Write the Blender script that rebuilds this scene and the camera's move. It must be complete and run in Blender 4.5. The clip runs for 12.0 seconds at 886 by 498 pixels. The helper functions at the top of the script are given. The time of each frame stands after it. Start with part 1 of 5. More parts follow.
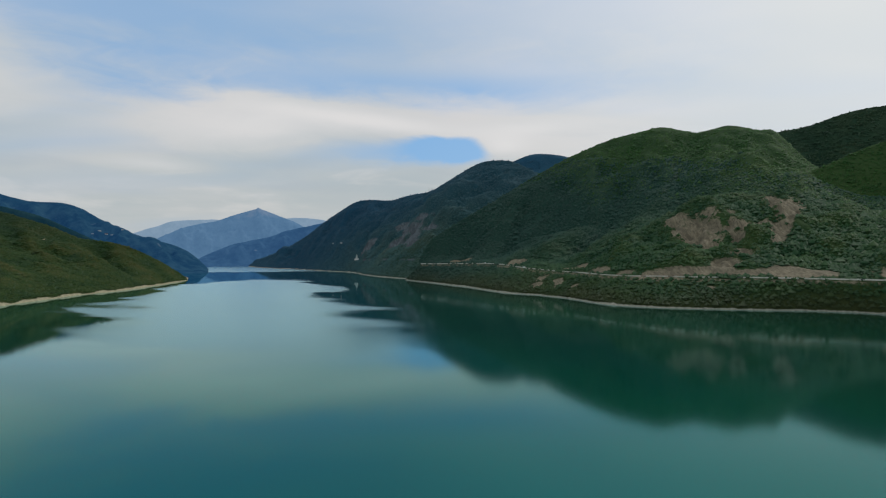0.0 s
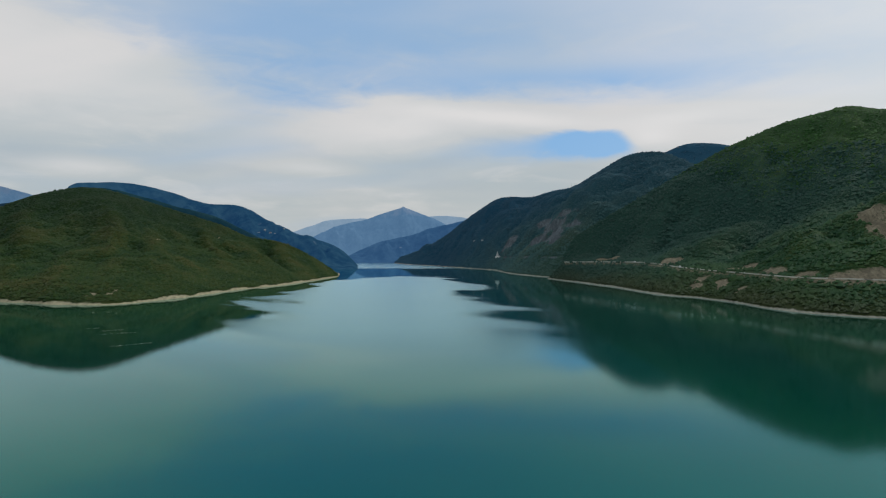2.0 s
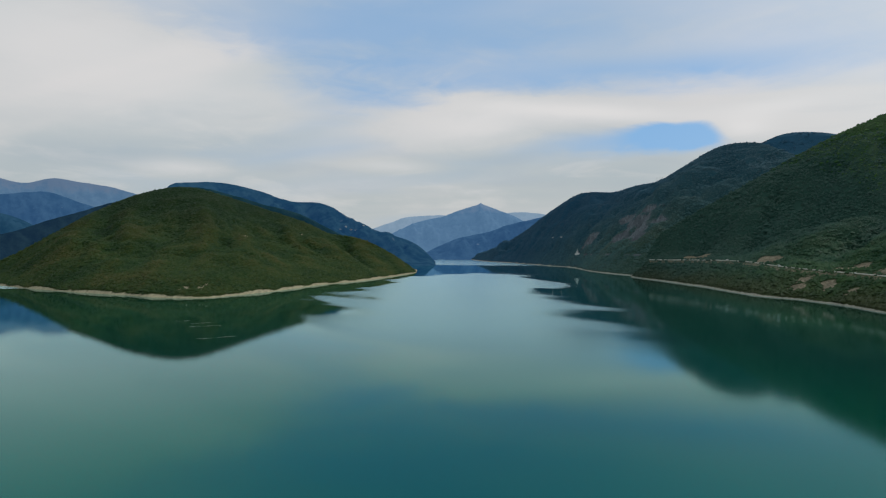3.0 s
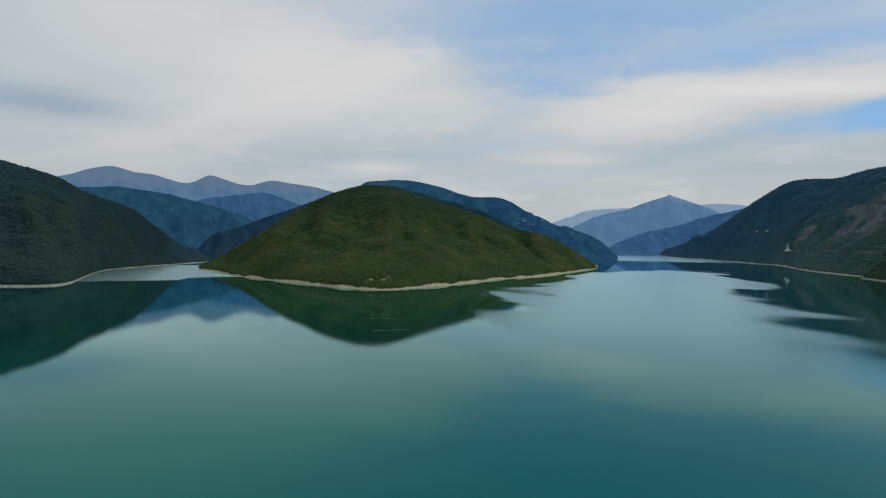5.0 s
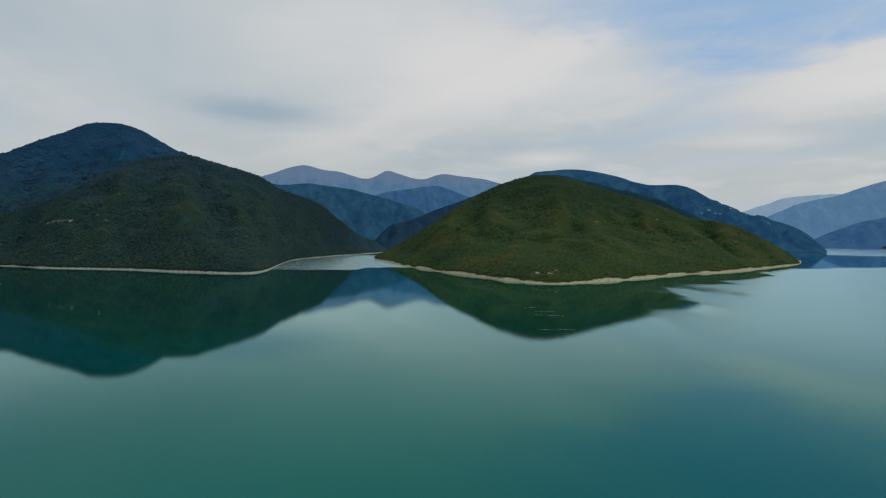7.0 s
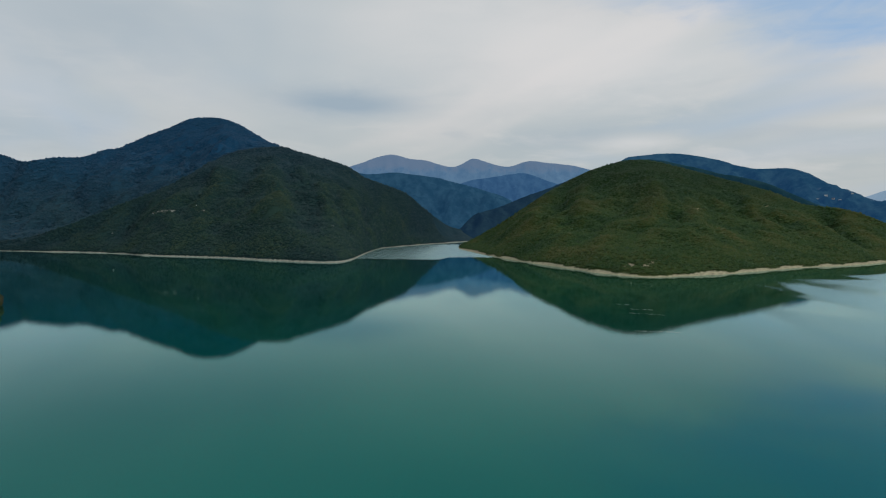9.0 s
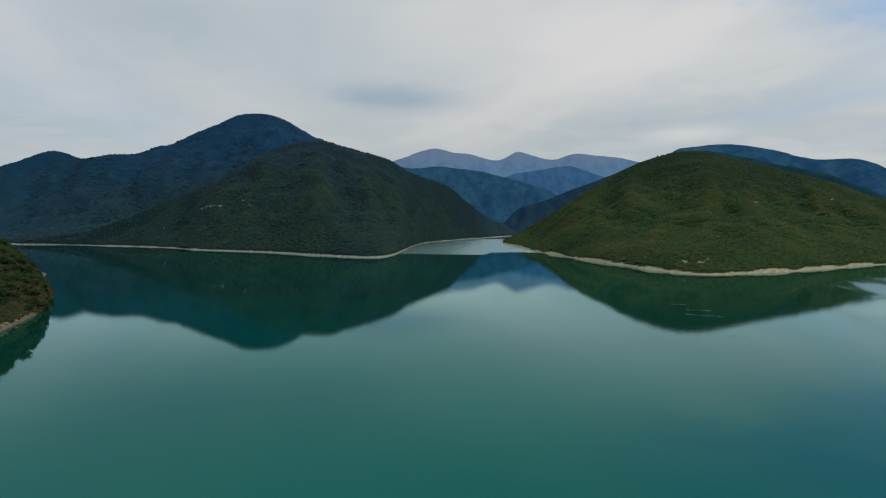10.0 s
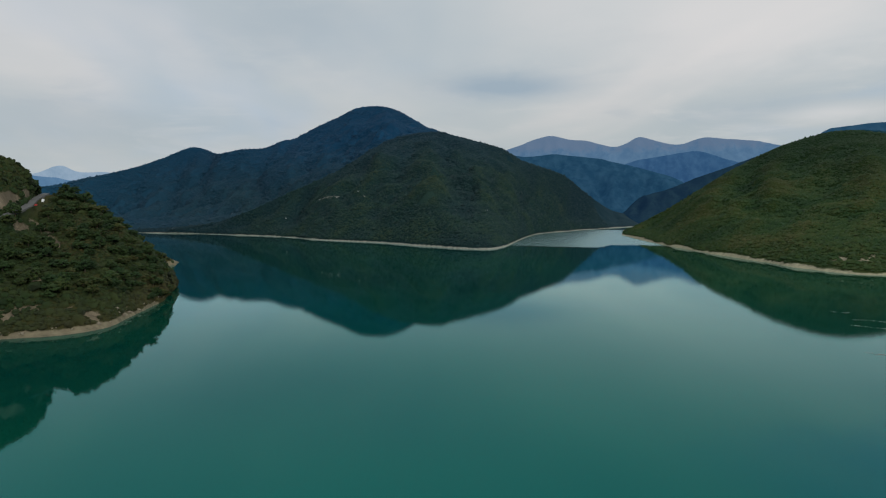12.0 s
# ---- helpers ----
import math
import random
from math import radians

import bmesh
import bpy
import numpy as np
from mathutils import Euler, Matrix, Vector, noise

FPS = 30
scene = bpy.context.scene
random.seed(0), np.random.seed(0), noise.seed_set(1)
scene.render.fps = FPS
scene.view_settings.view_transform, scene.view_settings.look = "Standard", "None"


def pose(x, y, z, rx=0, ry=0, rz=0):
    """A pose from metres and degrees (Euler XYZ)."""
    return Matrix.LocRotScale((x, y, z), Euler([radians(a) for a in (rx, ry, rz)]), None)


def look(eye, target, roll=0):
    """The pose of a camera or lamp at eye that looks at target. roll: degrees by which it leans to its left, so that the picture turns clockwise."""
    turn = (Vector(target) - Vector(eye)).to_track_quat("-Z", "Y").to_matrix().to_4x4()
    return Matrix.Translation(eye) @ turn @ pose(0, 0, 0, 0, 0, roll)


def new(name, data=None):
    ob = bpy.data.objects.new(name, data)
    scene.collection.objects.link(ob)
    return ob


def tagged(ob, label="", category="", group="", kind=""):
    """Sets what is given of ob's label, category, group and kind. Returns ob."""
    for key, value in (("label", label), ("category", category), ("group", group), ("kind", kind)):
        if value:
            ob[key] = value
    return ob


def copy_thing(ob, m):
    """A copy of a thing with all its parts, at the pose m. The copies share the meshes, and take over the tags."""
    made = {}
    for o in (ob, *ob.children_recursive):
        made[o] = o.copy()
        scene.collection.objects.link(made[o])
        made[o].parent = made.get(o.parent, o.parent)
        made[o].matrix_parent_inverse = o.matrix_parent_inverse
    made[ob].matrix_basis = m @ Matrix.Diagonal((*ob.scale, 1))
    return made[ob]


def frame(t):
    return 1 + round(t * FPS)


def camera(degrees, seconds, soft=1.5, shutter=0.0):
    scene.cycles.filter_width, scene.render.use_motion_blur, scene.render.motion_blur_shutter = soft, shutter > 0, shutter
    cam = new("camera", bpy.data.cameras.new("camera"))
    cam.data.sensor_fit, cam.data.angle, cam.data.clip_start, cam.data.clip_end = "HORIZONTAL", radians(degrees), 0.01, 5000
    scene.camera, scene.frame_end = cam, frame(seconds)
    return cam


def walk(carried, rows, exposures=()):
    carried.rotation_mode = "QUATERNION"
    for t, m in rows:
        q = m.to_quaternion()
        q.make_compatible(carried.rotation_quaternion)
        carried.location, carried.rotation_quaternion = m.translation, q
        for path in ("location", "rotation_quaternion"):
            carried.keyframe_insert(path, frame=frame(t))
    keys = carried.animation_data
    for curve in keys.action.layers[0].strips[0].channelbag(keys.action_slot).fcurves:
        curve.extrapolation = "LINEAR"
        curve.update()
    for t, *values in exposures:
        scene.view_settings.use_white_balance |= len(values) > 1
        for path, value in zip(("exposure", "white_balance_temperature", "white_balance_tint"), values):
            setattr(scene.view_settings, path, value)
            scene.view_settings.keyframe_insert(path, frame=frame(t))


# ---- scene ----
cam = camera(74.6, 12.0, soft=1.2)
PATH = [  # seconds, x, y, z, pitch, roll, yaw
    (0.0, 0.2, 0.0, 80.0, 0.40, 0.01, 0.00),
    (0.5, -2.3, 7.5, 80.6, 0.36, -0.00, 3.15),
    (1.0, -4.3, 15.1, 81.0, 0.33, -0.01, 6.39),
    (1.5, -5.9, 22.6, 81.2, 0.24, -0.03, 9.77),
    (2.0, -7.5, 30.2, 81.4, 0.11, -0.09, 13.72),
    (2.5, -9.0, 37.6, 81.5, -0.07, -0.20, 17.67),
    (4.5, -18.0, 66.4, 81.7, -0.70, -0.34, 33.58),
    (5.0, -21.4, 73.1, 81.7, -0.89, -0.41, 38.86),
    (5.5, -25.4, 79.7, 81.9, -1.11, -0.43, 43.90),
    (6.0, -30.0, 86.1, 82.0, -1.33, -0.41, 48.89),
    (6.5, -35.3, 92.3, 82.3, -1.58, -0.37, 52.52),
    (7.0, -41.2, 98.2, 82.6, -1.85, -0.28, 55.38),
    (7.5, -47.7, 103.8, 82.9, -2.13, -0.19, 58.59),
    (9.5, -78.7, 123.9, 84.8, -3.36, -0.06, 65.63),
    (10.0, -87.3, 128.3, 85.3, -3.65, 0.02, 68.15),
    (10.5, -95.9, 132.3, 85.8, -3.91, 0.11, 70.81),
    (11.0, -104.5, 136.2, 86.3, -4.14, 0.20, 73.73),
    (11.5, -112.8, 139.7, 86.7, -4.38, 0.28, 76.71),
    (12.0, -120.7, 143.1, 87.1, -4.66, 0.32, 79.30),
]
walk(cam, [(t, pose(x, y, z, 90 + p, r, a)) for t, x, y, z, p, r, a in PATH])

# ---- world and sun ----
SUN_HEIGHT, SUN_TURN = 34.0, 55.0  # degrees above the horizon, degrees clockwise from +y
world = bpy.data.worlds.new("sky")
scene.world = world
world.use_nodes = True
wt = world.node_tree
wt.nodes.clear()


def node(tree, kind, **values):
    n = tree.nodes.new(kind)
    for key, value in values.items():
        if key in n.inputs:
            n.inputs[key].default_value = value
    return n


def link(tree, a, b):
    tree.links.new(a, b)


def maths(tree, op, a, b=None, c=None, clamp=False):
    n = tree.nodes.new("ShaderNodeMath")
    n.operation, n.use_clamp = op, clamp
    for i, v in enumerate((a, b, c)):
        if v is None:
            continue
        if isinstance(v, (int, float)):
            n.inputs[i].default_value = v
        else:
            tree.links.new(v, n.inputs[i])
    return n.outputs[0]


def blend(tree, fac, a, b, mode="MIX"):
    n = tree.nodes.new("ShaderNodeMix")
    n.data_type, n.blend_type, n.clamp_factor = "RGBA", mode, True
    for i, v in ((0, fac), (6, a), (7, b)):
        if isinstance(v, (int, float)):
            n.inputs[i].default_value = v
        elif isinstance(v, tuple):
            n.inputs[i].default_value = (*v, 1) if len(v) == 3 else v
        else:
            tree.links.new(v, n.inputs[i])
    return n.outputs[2]


def ramp(tree, fac, stops):
    n = tree.nodes.new("ShaderNodeValToRGB")
    while len(n.color_ramp.elements) < len(stops):
        n.color_ramp.elements.new(0.5)
    for e, (at, col) in zip(n.color_ramp.elements, stops):
        e.position = at
        e.color = (*col, 1) if isinstance(col, tuple) else (col, col, col, 1)
    tree.links.new(fac, n.inputs[0])
    return n.outputs[0]


def smooth(tree, value, lo, hi):
    n = tree.nodes.new("ShaderNodeMapRange")
    n.interpolation_type = "SMOOTHSTEP"
    n.inputs[1].default_value, n.inputs[2].default_value = lo, hi
    tree.links.new(value, n.inputs[0])
    return n.outputs[0]


def noise_tex(tree, vector, scale, detail=4.0, rough=0.55, distort=0.0):
    n = node(tree, "ShaderNodeTexNoise", Scale=scale, Detail=detail, Roughness=rough, Distortion=distort)
    if vector is not None:
        tree.links.new(vector, n.inputs["Vector"])
    return n.outputs[0]


def mapping(tree, vector, scale=(1, 1, 1), loc=(0, 0, 0), rot=(0, 0, 0)):
    n = tree.nodes.new("ShaderNodeMapping")
    n.inputs["Scale"].default_value, n.inputs["Location"].default_value = scale, loc
    n.inputs["Rotation"].default_value = rot
    tree.links.new(vector, n.inputs[0])
    return n.outputs[0]


def build_sky(t):
    """Thin broken stratus in front of a clear sky, drifting in long streaks."""
    coord = t.nodes.new("ShaderNodeTexCoord").outputs["Generated"]
    sky = t.nodes.new("ShaderNodeTexSky")
    sky.sky_type, sky.sun_disc = "NISHITA", False
    sky.sun_elevation, sky.sun_rotation = radians(SUN_HEIGHT), radians(SUN_TURN)
    sky.air_density, sky.dust_density = 1.0, 1.5
    xyz = t.nodes.new("ShaderNodeSeparateXYZ")
    link(t, coord, xyz.inputs[0])
    up = maths(t, "MAXIMUM", xyz.outputs[2], 0.0)
    # the cloud layer as a high flat sheet
    k = maths(t, "DIVIDE", 1.0, maths(t, "ADD", up, 0.13))
    flat = t.nodes.new("ShaderNodeVectorMath")
    flat.operation = "SCALE"
    link(t, coord, flat.inputs[0])
    link(t, k, flat.inputs[3])
    deck = mapping(t, flat.outputs[0], (0.5, 0.9, 0.25), (3.1, 1.7, 0.0), (0, 0, radians(-22)))
    streak = noise_tex(t, deck, 0.8, 3.0, 0.5, 0.3)
    broad = noise_tex(t, mapping(t, flat.outputs[0], (0.25, 0.3, 0.2), (7.3, 2.2, 0)), 0.8, 2.0, 0.5)
    layered = mapping(t, coord, (1.0, 1.0, 4.5), (0.4, 0.9, 0.0))
    fray = maths(t, "SUBTRACT", noise_tex(t, layered, 5.0, 5.0, 0.55, 0.5), 0.5)
    fray_low = maths(t, "SUBTRACT", noise_tex(t, mapping(t, coord, (1, 1, 3), (5.2, 3.3, 0.7)), 3.0, 3.0, 0.5), 0.5)

    torn = maths(t, "SUBTRACT", noise_tex(t, mapping(t, coord, (1.0, 1.0, 2.6), (2.2, 0.3, 1.1)), 13.0, 5.0, 0.6, 0.8), 0.5)

    def spot(turn, height, wide, high, ragged=1.0, lean=0.0):
        """One soft-edged cloud or gap, by its direction and half size in degrees."""
        a, e = radians(turn), radians(height)
        dots = []
        for way in ((math.cos(a), math.sin(a), 0.0), (-math.sin(a) * math.cos(e), math.cos(a) * math.cos(e), math.sin(e))):
            d = t.nodes.new("ShaderNodeVectorMath")
            d.operation = "DOT_PRODUCT"
            d.inputs[1].default_value = way
            link(t, coord, d.inputs[0])
            dots.append(d.outputs["Value"])
        dx = maths(t, "ADD", maths(t, "DIVIDE", dots[0], math.sin(radians(wide))), maths(t, "MULTIPLY", fray_low, 1.6 * ragged))
        dz = maths(t, "SUBTRACT", maths(t, "SUBTRACT", xyz.outputs[2], math.sin(e)), maths(t, "MULTIPLY", dots[0], lean))
        dz = maths(t, "ADD", maths(t, "DIVIDE", dz, math.sin(radians(high))), maths(t, "ADD", maths(t, "MULTIPLY", fray, 2.6 * ragged), maths(t, "MULTIPLY", torn, 1.7 * ragged)))
        r2 = maths(t, "ADD", maths(t, "MULTIPLY", dx, dx), maths(t, "MULTIPLY", dz, dz))
        ahead = maths(t, "GREATER_THAN", dots[1], 0.0)
        return maths(t, "MULTIPLY", maths(t, "EXPONENT", maths(t, "MULTIPLY", r2, -1.0)), ahead)

    def total(items):
        value = None
        for weight, where in items:
            one = maths(t, "MULTIPLY", spot(*where), weight)
            value = one if value is None else maths(t, "ADD", value, one)
        return value

    cover = maths(t, "ADD", maths(t, "MULTIPLY", streak, 1.1), maths(t, "MULTIPLY", broad, 0.5))
    cover = maths(t, "SUBTRACT", cover, total(CLEAR))
    cover = maths(t, "ADD", cover, total(WHITE))
    fac = maths(t, "MULTIPLY", smooth(t, cover, 0.0, 0.85), 0.97)
    # cloud brightness: thicker parts greyer, a little warmer towards the horizon
    thick = noise_tex(t, mapping(t, flat.outputs[0], (0.35, 0.75, 0.2), (1.3, 9.1, 0), (0, 0, radians(-22))), 1.1, 3.0, 0.5, 0.3)
    cloud = ramp(t, thick, ((0.30, (0.43, 0.50, 0.545)), (0.48, (0.535, 0.57, 0.585)), (0.64, (0.67, 0.655, 0.65))))
    low = smooth(t, up, 0.26, 0.04)
    cloud = blend(t, maths(t, "MULTIPLY", low, 0.7), cloud, (0.45, 0.49, 0.49))
    wisps = maths(t, "MULTIPLY", smooth(t, fray, 0.02, 0.22), maths(t, "MULTIPLY", smooth(t, up, 0.30, 0.10), 0.45))
    cloud = blend(t, wisps, cloud, (0.69, 0.67, 0.645))
    murk = maths(t, "MULTIPLY", smooth(t, fray, -0.02, -0.22), maths(t, "MULTIPLY", smooth(t, up, 0.30, 0.10), 0.35))
    cloud = blend(t, murk, cloud, (0.42, 0.47, 0.51))
    cloud = blend(t, maths(t, "MULTIPLY", total(GREY), 0.75), cloud, (0.34, 0.42, 0.49))
    cloud = blend(t, maths(t, "MULTIPLY", total(WHITE), 0.85), cloud, (0.73, 0.715, 0.705))
    bright = t.nodes.new("ShaderNodeVectorMath")
    bright.operation = "DOT_PRODUCT"
    a, e = radians(-SUN_TURN), radians(SUN_HEIGHT)
    bright.inputs[1].default_value = (-math.sin(a) * math.cos(e), math.cos(a) * math.cos(e), math.sin(e))
    link(t, coord, bright.inputs[0])
    glow = smooth(t, bright.outputs["Value"], 0.55, 1.0)
    cloud = blend(t, maths(t, "MULTIPLY", glow, 0.7), cloud, (0.82, 0.84, 0.84))
    clear_sky = blend(t, 1.0, sky.outputs[0], (SKY_GAIN, SKY_GAIN, SKY_GAIN), "MULTIPLY")
    clear_sky = blend(t, 0.7, clear_sky, (0.20, 0.45, 0.80))
    colour = blend(t, fac, clear_sky, cloud)
    bg = t.nodes.new("ShaderNodeBackground")
    link(t, colour, bg.inputs[0])
    bg.inputs[1].default_value = 1.0
    out = t.nodes.new("ShaderNodeOutputWorld")
    link(t, bg.outputs[0], out.inputs[0])


SKY_GAIN = 0.10
# weight and (turn from +y to the left, height, half width, half height, raggedness, lean)
CLEAR = ((0.24, (-14.0, 22.0, 18.0, 8.0, 0.4)), (0.50, (20.0, 22.0, 22.0, 8.5, 0.35)), (0.24, (33.0, 17.0, 11.0, 5.0, 0.4)), (1.35, (-1.1, 10.3, 4.0, 1.15, 0.65)), (0.40, (6.0, 9.6, 8.0, 1.0, 0.6)), (0.34, (2.0, 15.6, 13.0, 1.5, 0.5)))
WHITE = ((1.2, (7.0, 12.6, 9.5, 0.85, 0.3, -0.11)), (0.8, (-8.0, 12.0, 5.0, 0.7, 0.4)), (1.0, (-6.0, 10.5, 2.2, 0.9, 0.3)), (0.7, (17.0, 12.2, 5.0, 1.6, 0.6)), (0.5, (47.0, 14.5, 12.0, 4.0, 0.7)), (0.35, (62.0, 18.0, 12.0, 3.0, 0.7)), (0.6, (46.0, 7.0, 3.6, 0.7, 0.3)), (0.5, (26.5, 7.8, 3.5, 0.5, 0.4)), (0.4, (22.0, 11.0, 6.0, 1.8, 0.6)))
GREY = ((1.5, (73.5, 11.0, 6.5, 1.2, 0.3)), (0.5, (52.0, 7.6, 7.0, 1.0, 0.5)), (0.7, (95.0, 16.0, 12.0, 4.0, 0.6)), (0.6, (112.0, 6.5, 14.0, 2.5, 0.5)))
build_sky(wt)

sun = new("sun", bpy.data.lights.new("sun", "SUN"))
sun.data.energy, sun.data.angle, sun.data.color = 1.1, radians(18), (1.0, 0.95, 0.88)
a = radians(SUN_TURN)
e = radians(SUN_HEIGHT)
sun.matrix_world = look((math.sin(a) * math.cos(e), math.cos(a) * math.cos(e), math.sin(e)), (0, 0, 0))


# ---- materials ----
def material(name):
    m = bpy.data.materials.new(name)
    m.use_nodes = True
    t = m.node_tree
    t.nodes.clear()
    out = t.nodes.new("ShaderNodeOutputMaterial")
    p = t.nodes.new("ShaderNodeBsdfPrincipled")
    link(t, p.outputs[0], out.inputs[0])
    return m, t, p


def bump(t, p, height, strength, distance):
    n = node(t, "ShaderNodeBump", Strength=strength, Distance=distance)
    link(t, height, n.inputs["Height"])
    link(t, n.outputs[0], p.inputs["Normal"])


def place(t):
    return t.nodes.new("ShaderNodeNewGeometry").outputs["Position"]


def hill_material(name, dark, mid, dry, rock=(0.30, 0.26, 0.21), meadow=(0.045, 0.082, 0.020), high=None, rough=2.0, silt=(0.36, 0.325, 0.215)):
    """Scrub-covered slope: two greens and dry grass in patches, meadow and bare earth where the mesh says so."""
    m, t, p = material(name)
    pos = place(t)
    large = noise_tex(t, pos, 0.006, 4.0, 0.6)
    fine = noise_tex(t, pos, 0.09, 6.0, 0.65)
    # shade of the relief painted in: hollows darker green, ribs paler and drier
    shade_attr = t.nodes.new("ShaderNodeAttribute")
    shade_attr.attribute_name = "hollow_shade"
    col = blend(t, smooth(t, maths(t, "SUBTRACT", fine, maths(t, "MULTIPLY", shade_attr.outputs["Fac"], 0.16)), 0.35, 0.65), dark, mid)
    col = blend(t, maths(t, "MULTIPLY", smooth(t, maths(t, "SUBTRACT", large, maths(t, "MULTIPLY", shade_attr.outputs["Fac"], 0.12)), 0.48, 0.72), 0.6), col, dry)
    for zone in high or ():
        col = tint_zone(t, pos, col, zone)
    green = t.nodes.new("ShaderNodeAttribute")
    green.attribute_name = "meadow"
    col = blend(t, maths(t, "MULTIPLY", green.outputs["Fac"], maths(t, "ADD", 0.45, maths(t, "MULTIPLY", fine, 0.6))), col, meadow)
    bare = t.nodes.new("ShaderNodeAttribute")
    bare.attribute_name = "bare"
    grit = noise_tex(t, mapping(t, pos, (1, 0.4, 0.3)), 0.30, 7.0, 0.72)
    tone = noise_tex(t, mapping(t, pos, (1, 0.3, 0.25)), 0.06, 5.0, 0.65)
    stone = ramp(t, grit, ((0.30, tuple(0.34 * v for v in rock)), (0.5, rock), (0.70, tuple(1.55 * v for v in rock))))
    stone = blend(t, maths(t, "MULTIPLY", smooth(t, tone, 0.42, 0.62), 0.7), stone, tuple(v * k for v, k in zip(rock, (0.52, 0.53, 0.54))))
    level = t.nodes.new("ShaderNodeSeparateXYZ")
    link(t, pos, level.inputs[0])
    washed = ramp(t, grit, ((0.3, tuple(0.5 * v for v in silt)), (0.55, silt), (0.75, tuple(1.35 * v for v in silt))))
    stone = blend(t, smooth(t, level.outputs[2], 7.5, 4.5), stone, washed)
    ragged = noise_tex(t, pos, 0.16, 6.0, 0.75)
    edge = maths(t, "ADD", bare.outputs["Fac"], maths(t, "MULTIPLY", maths(t, "SUBTRACT", ragged, 0.5), 1.5))
    col = blend(t, smooth(t, edge, 0.32, 0.62), col, stone)
    link(t, col, p.inputs["Base Color"])
    p.inputs["Roughness"].default_value = 0.95
    p.inputs["Specular IOR Level"].default_value = 0.15
    bump(t, p, maths(t, "ADD", fine, maths(t, "MULTIPLY", grit, 0.3)), 0.45, rough)
    return m


def tint_zone(t, pos, col, high):
    """Blends in a zone, real scrub colour or painted blue haze: the colour it takes, the stretch over which it takes
    over, and along which axis (2: upwards).
    """
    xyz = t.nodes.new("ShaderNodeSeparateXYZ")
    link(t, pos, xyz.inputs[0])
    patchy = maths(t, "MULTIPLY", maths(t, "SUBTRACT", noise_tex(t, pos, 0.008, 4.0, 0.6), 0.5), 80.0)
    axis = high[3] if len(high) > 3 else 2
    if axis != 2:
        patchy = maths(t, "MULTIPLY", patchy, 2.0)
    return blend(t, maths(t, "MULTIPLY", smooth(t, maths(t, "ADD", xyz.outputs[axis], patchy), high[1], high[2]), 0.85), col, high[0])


def leaf_material(name, stops, high=None, tree=False):
    """Foliage, each clump its own green, tinted again over tens of metres."""
    m, t, p = material(name)
    rnd = t.nodes.new("ShaderNodeNewGeometry").outputs["Random Per Island"]
    pos = place(t)
    large = noise_tex(t, pos, 0.010, 3.0, 0.6)
    if tree:
        own = t.nodes.new("ShaderNodeObjectInfo").outputs["Random"]
        mixed = maths(t, "ADD", maths(t, "MULTIPLY", rnd, 0.3), maths(t, "MULTIPLY", own, 0.75))
    else:
        # leaf colour darkens in hollows to imitate the shade there
        shade_attr = t.nodes.new("ShaderNodeAttribute")
        shade_attr.attribute_name = "hollow_shade"
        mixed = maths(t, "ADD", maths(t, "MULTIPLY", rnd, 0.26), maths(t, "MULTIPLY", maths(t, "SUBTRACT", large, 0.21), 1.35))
        mixed = maths(t, "SUBTRACT", mixed, maths(t, "MULTIPLY", shade_attr.outputs["Fac"], 0.17))
    col = ramp(t, mixed, stops)
    for zone in high or ():
        col = tint_zone(t, pos, col, zone)
    fine = noise_tex(t, pos, 1.3, 4.0, 0.7)
    col = blend(t, maths(t, "MULTIPLY", smooth(t, fine, 0.4, 0.7), 0.25 if tree else 0.10), col, tuple(0.5 * v for v in stops[0][1]))
    link(t, col, p.inputs["Base Color"])
    p.inputs["Roughness"].default_value = 0.8
    p.inputs["Specular IOR Level"].default_value = 0.2
    if tree:
        bump(t, p, fine, 0.5, 0.6)
    return m


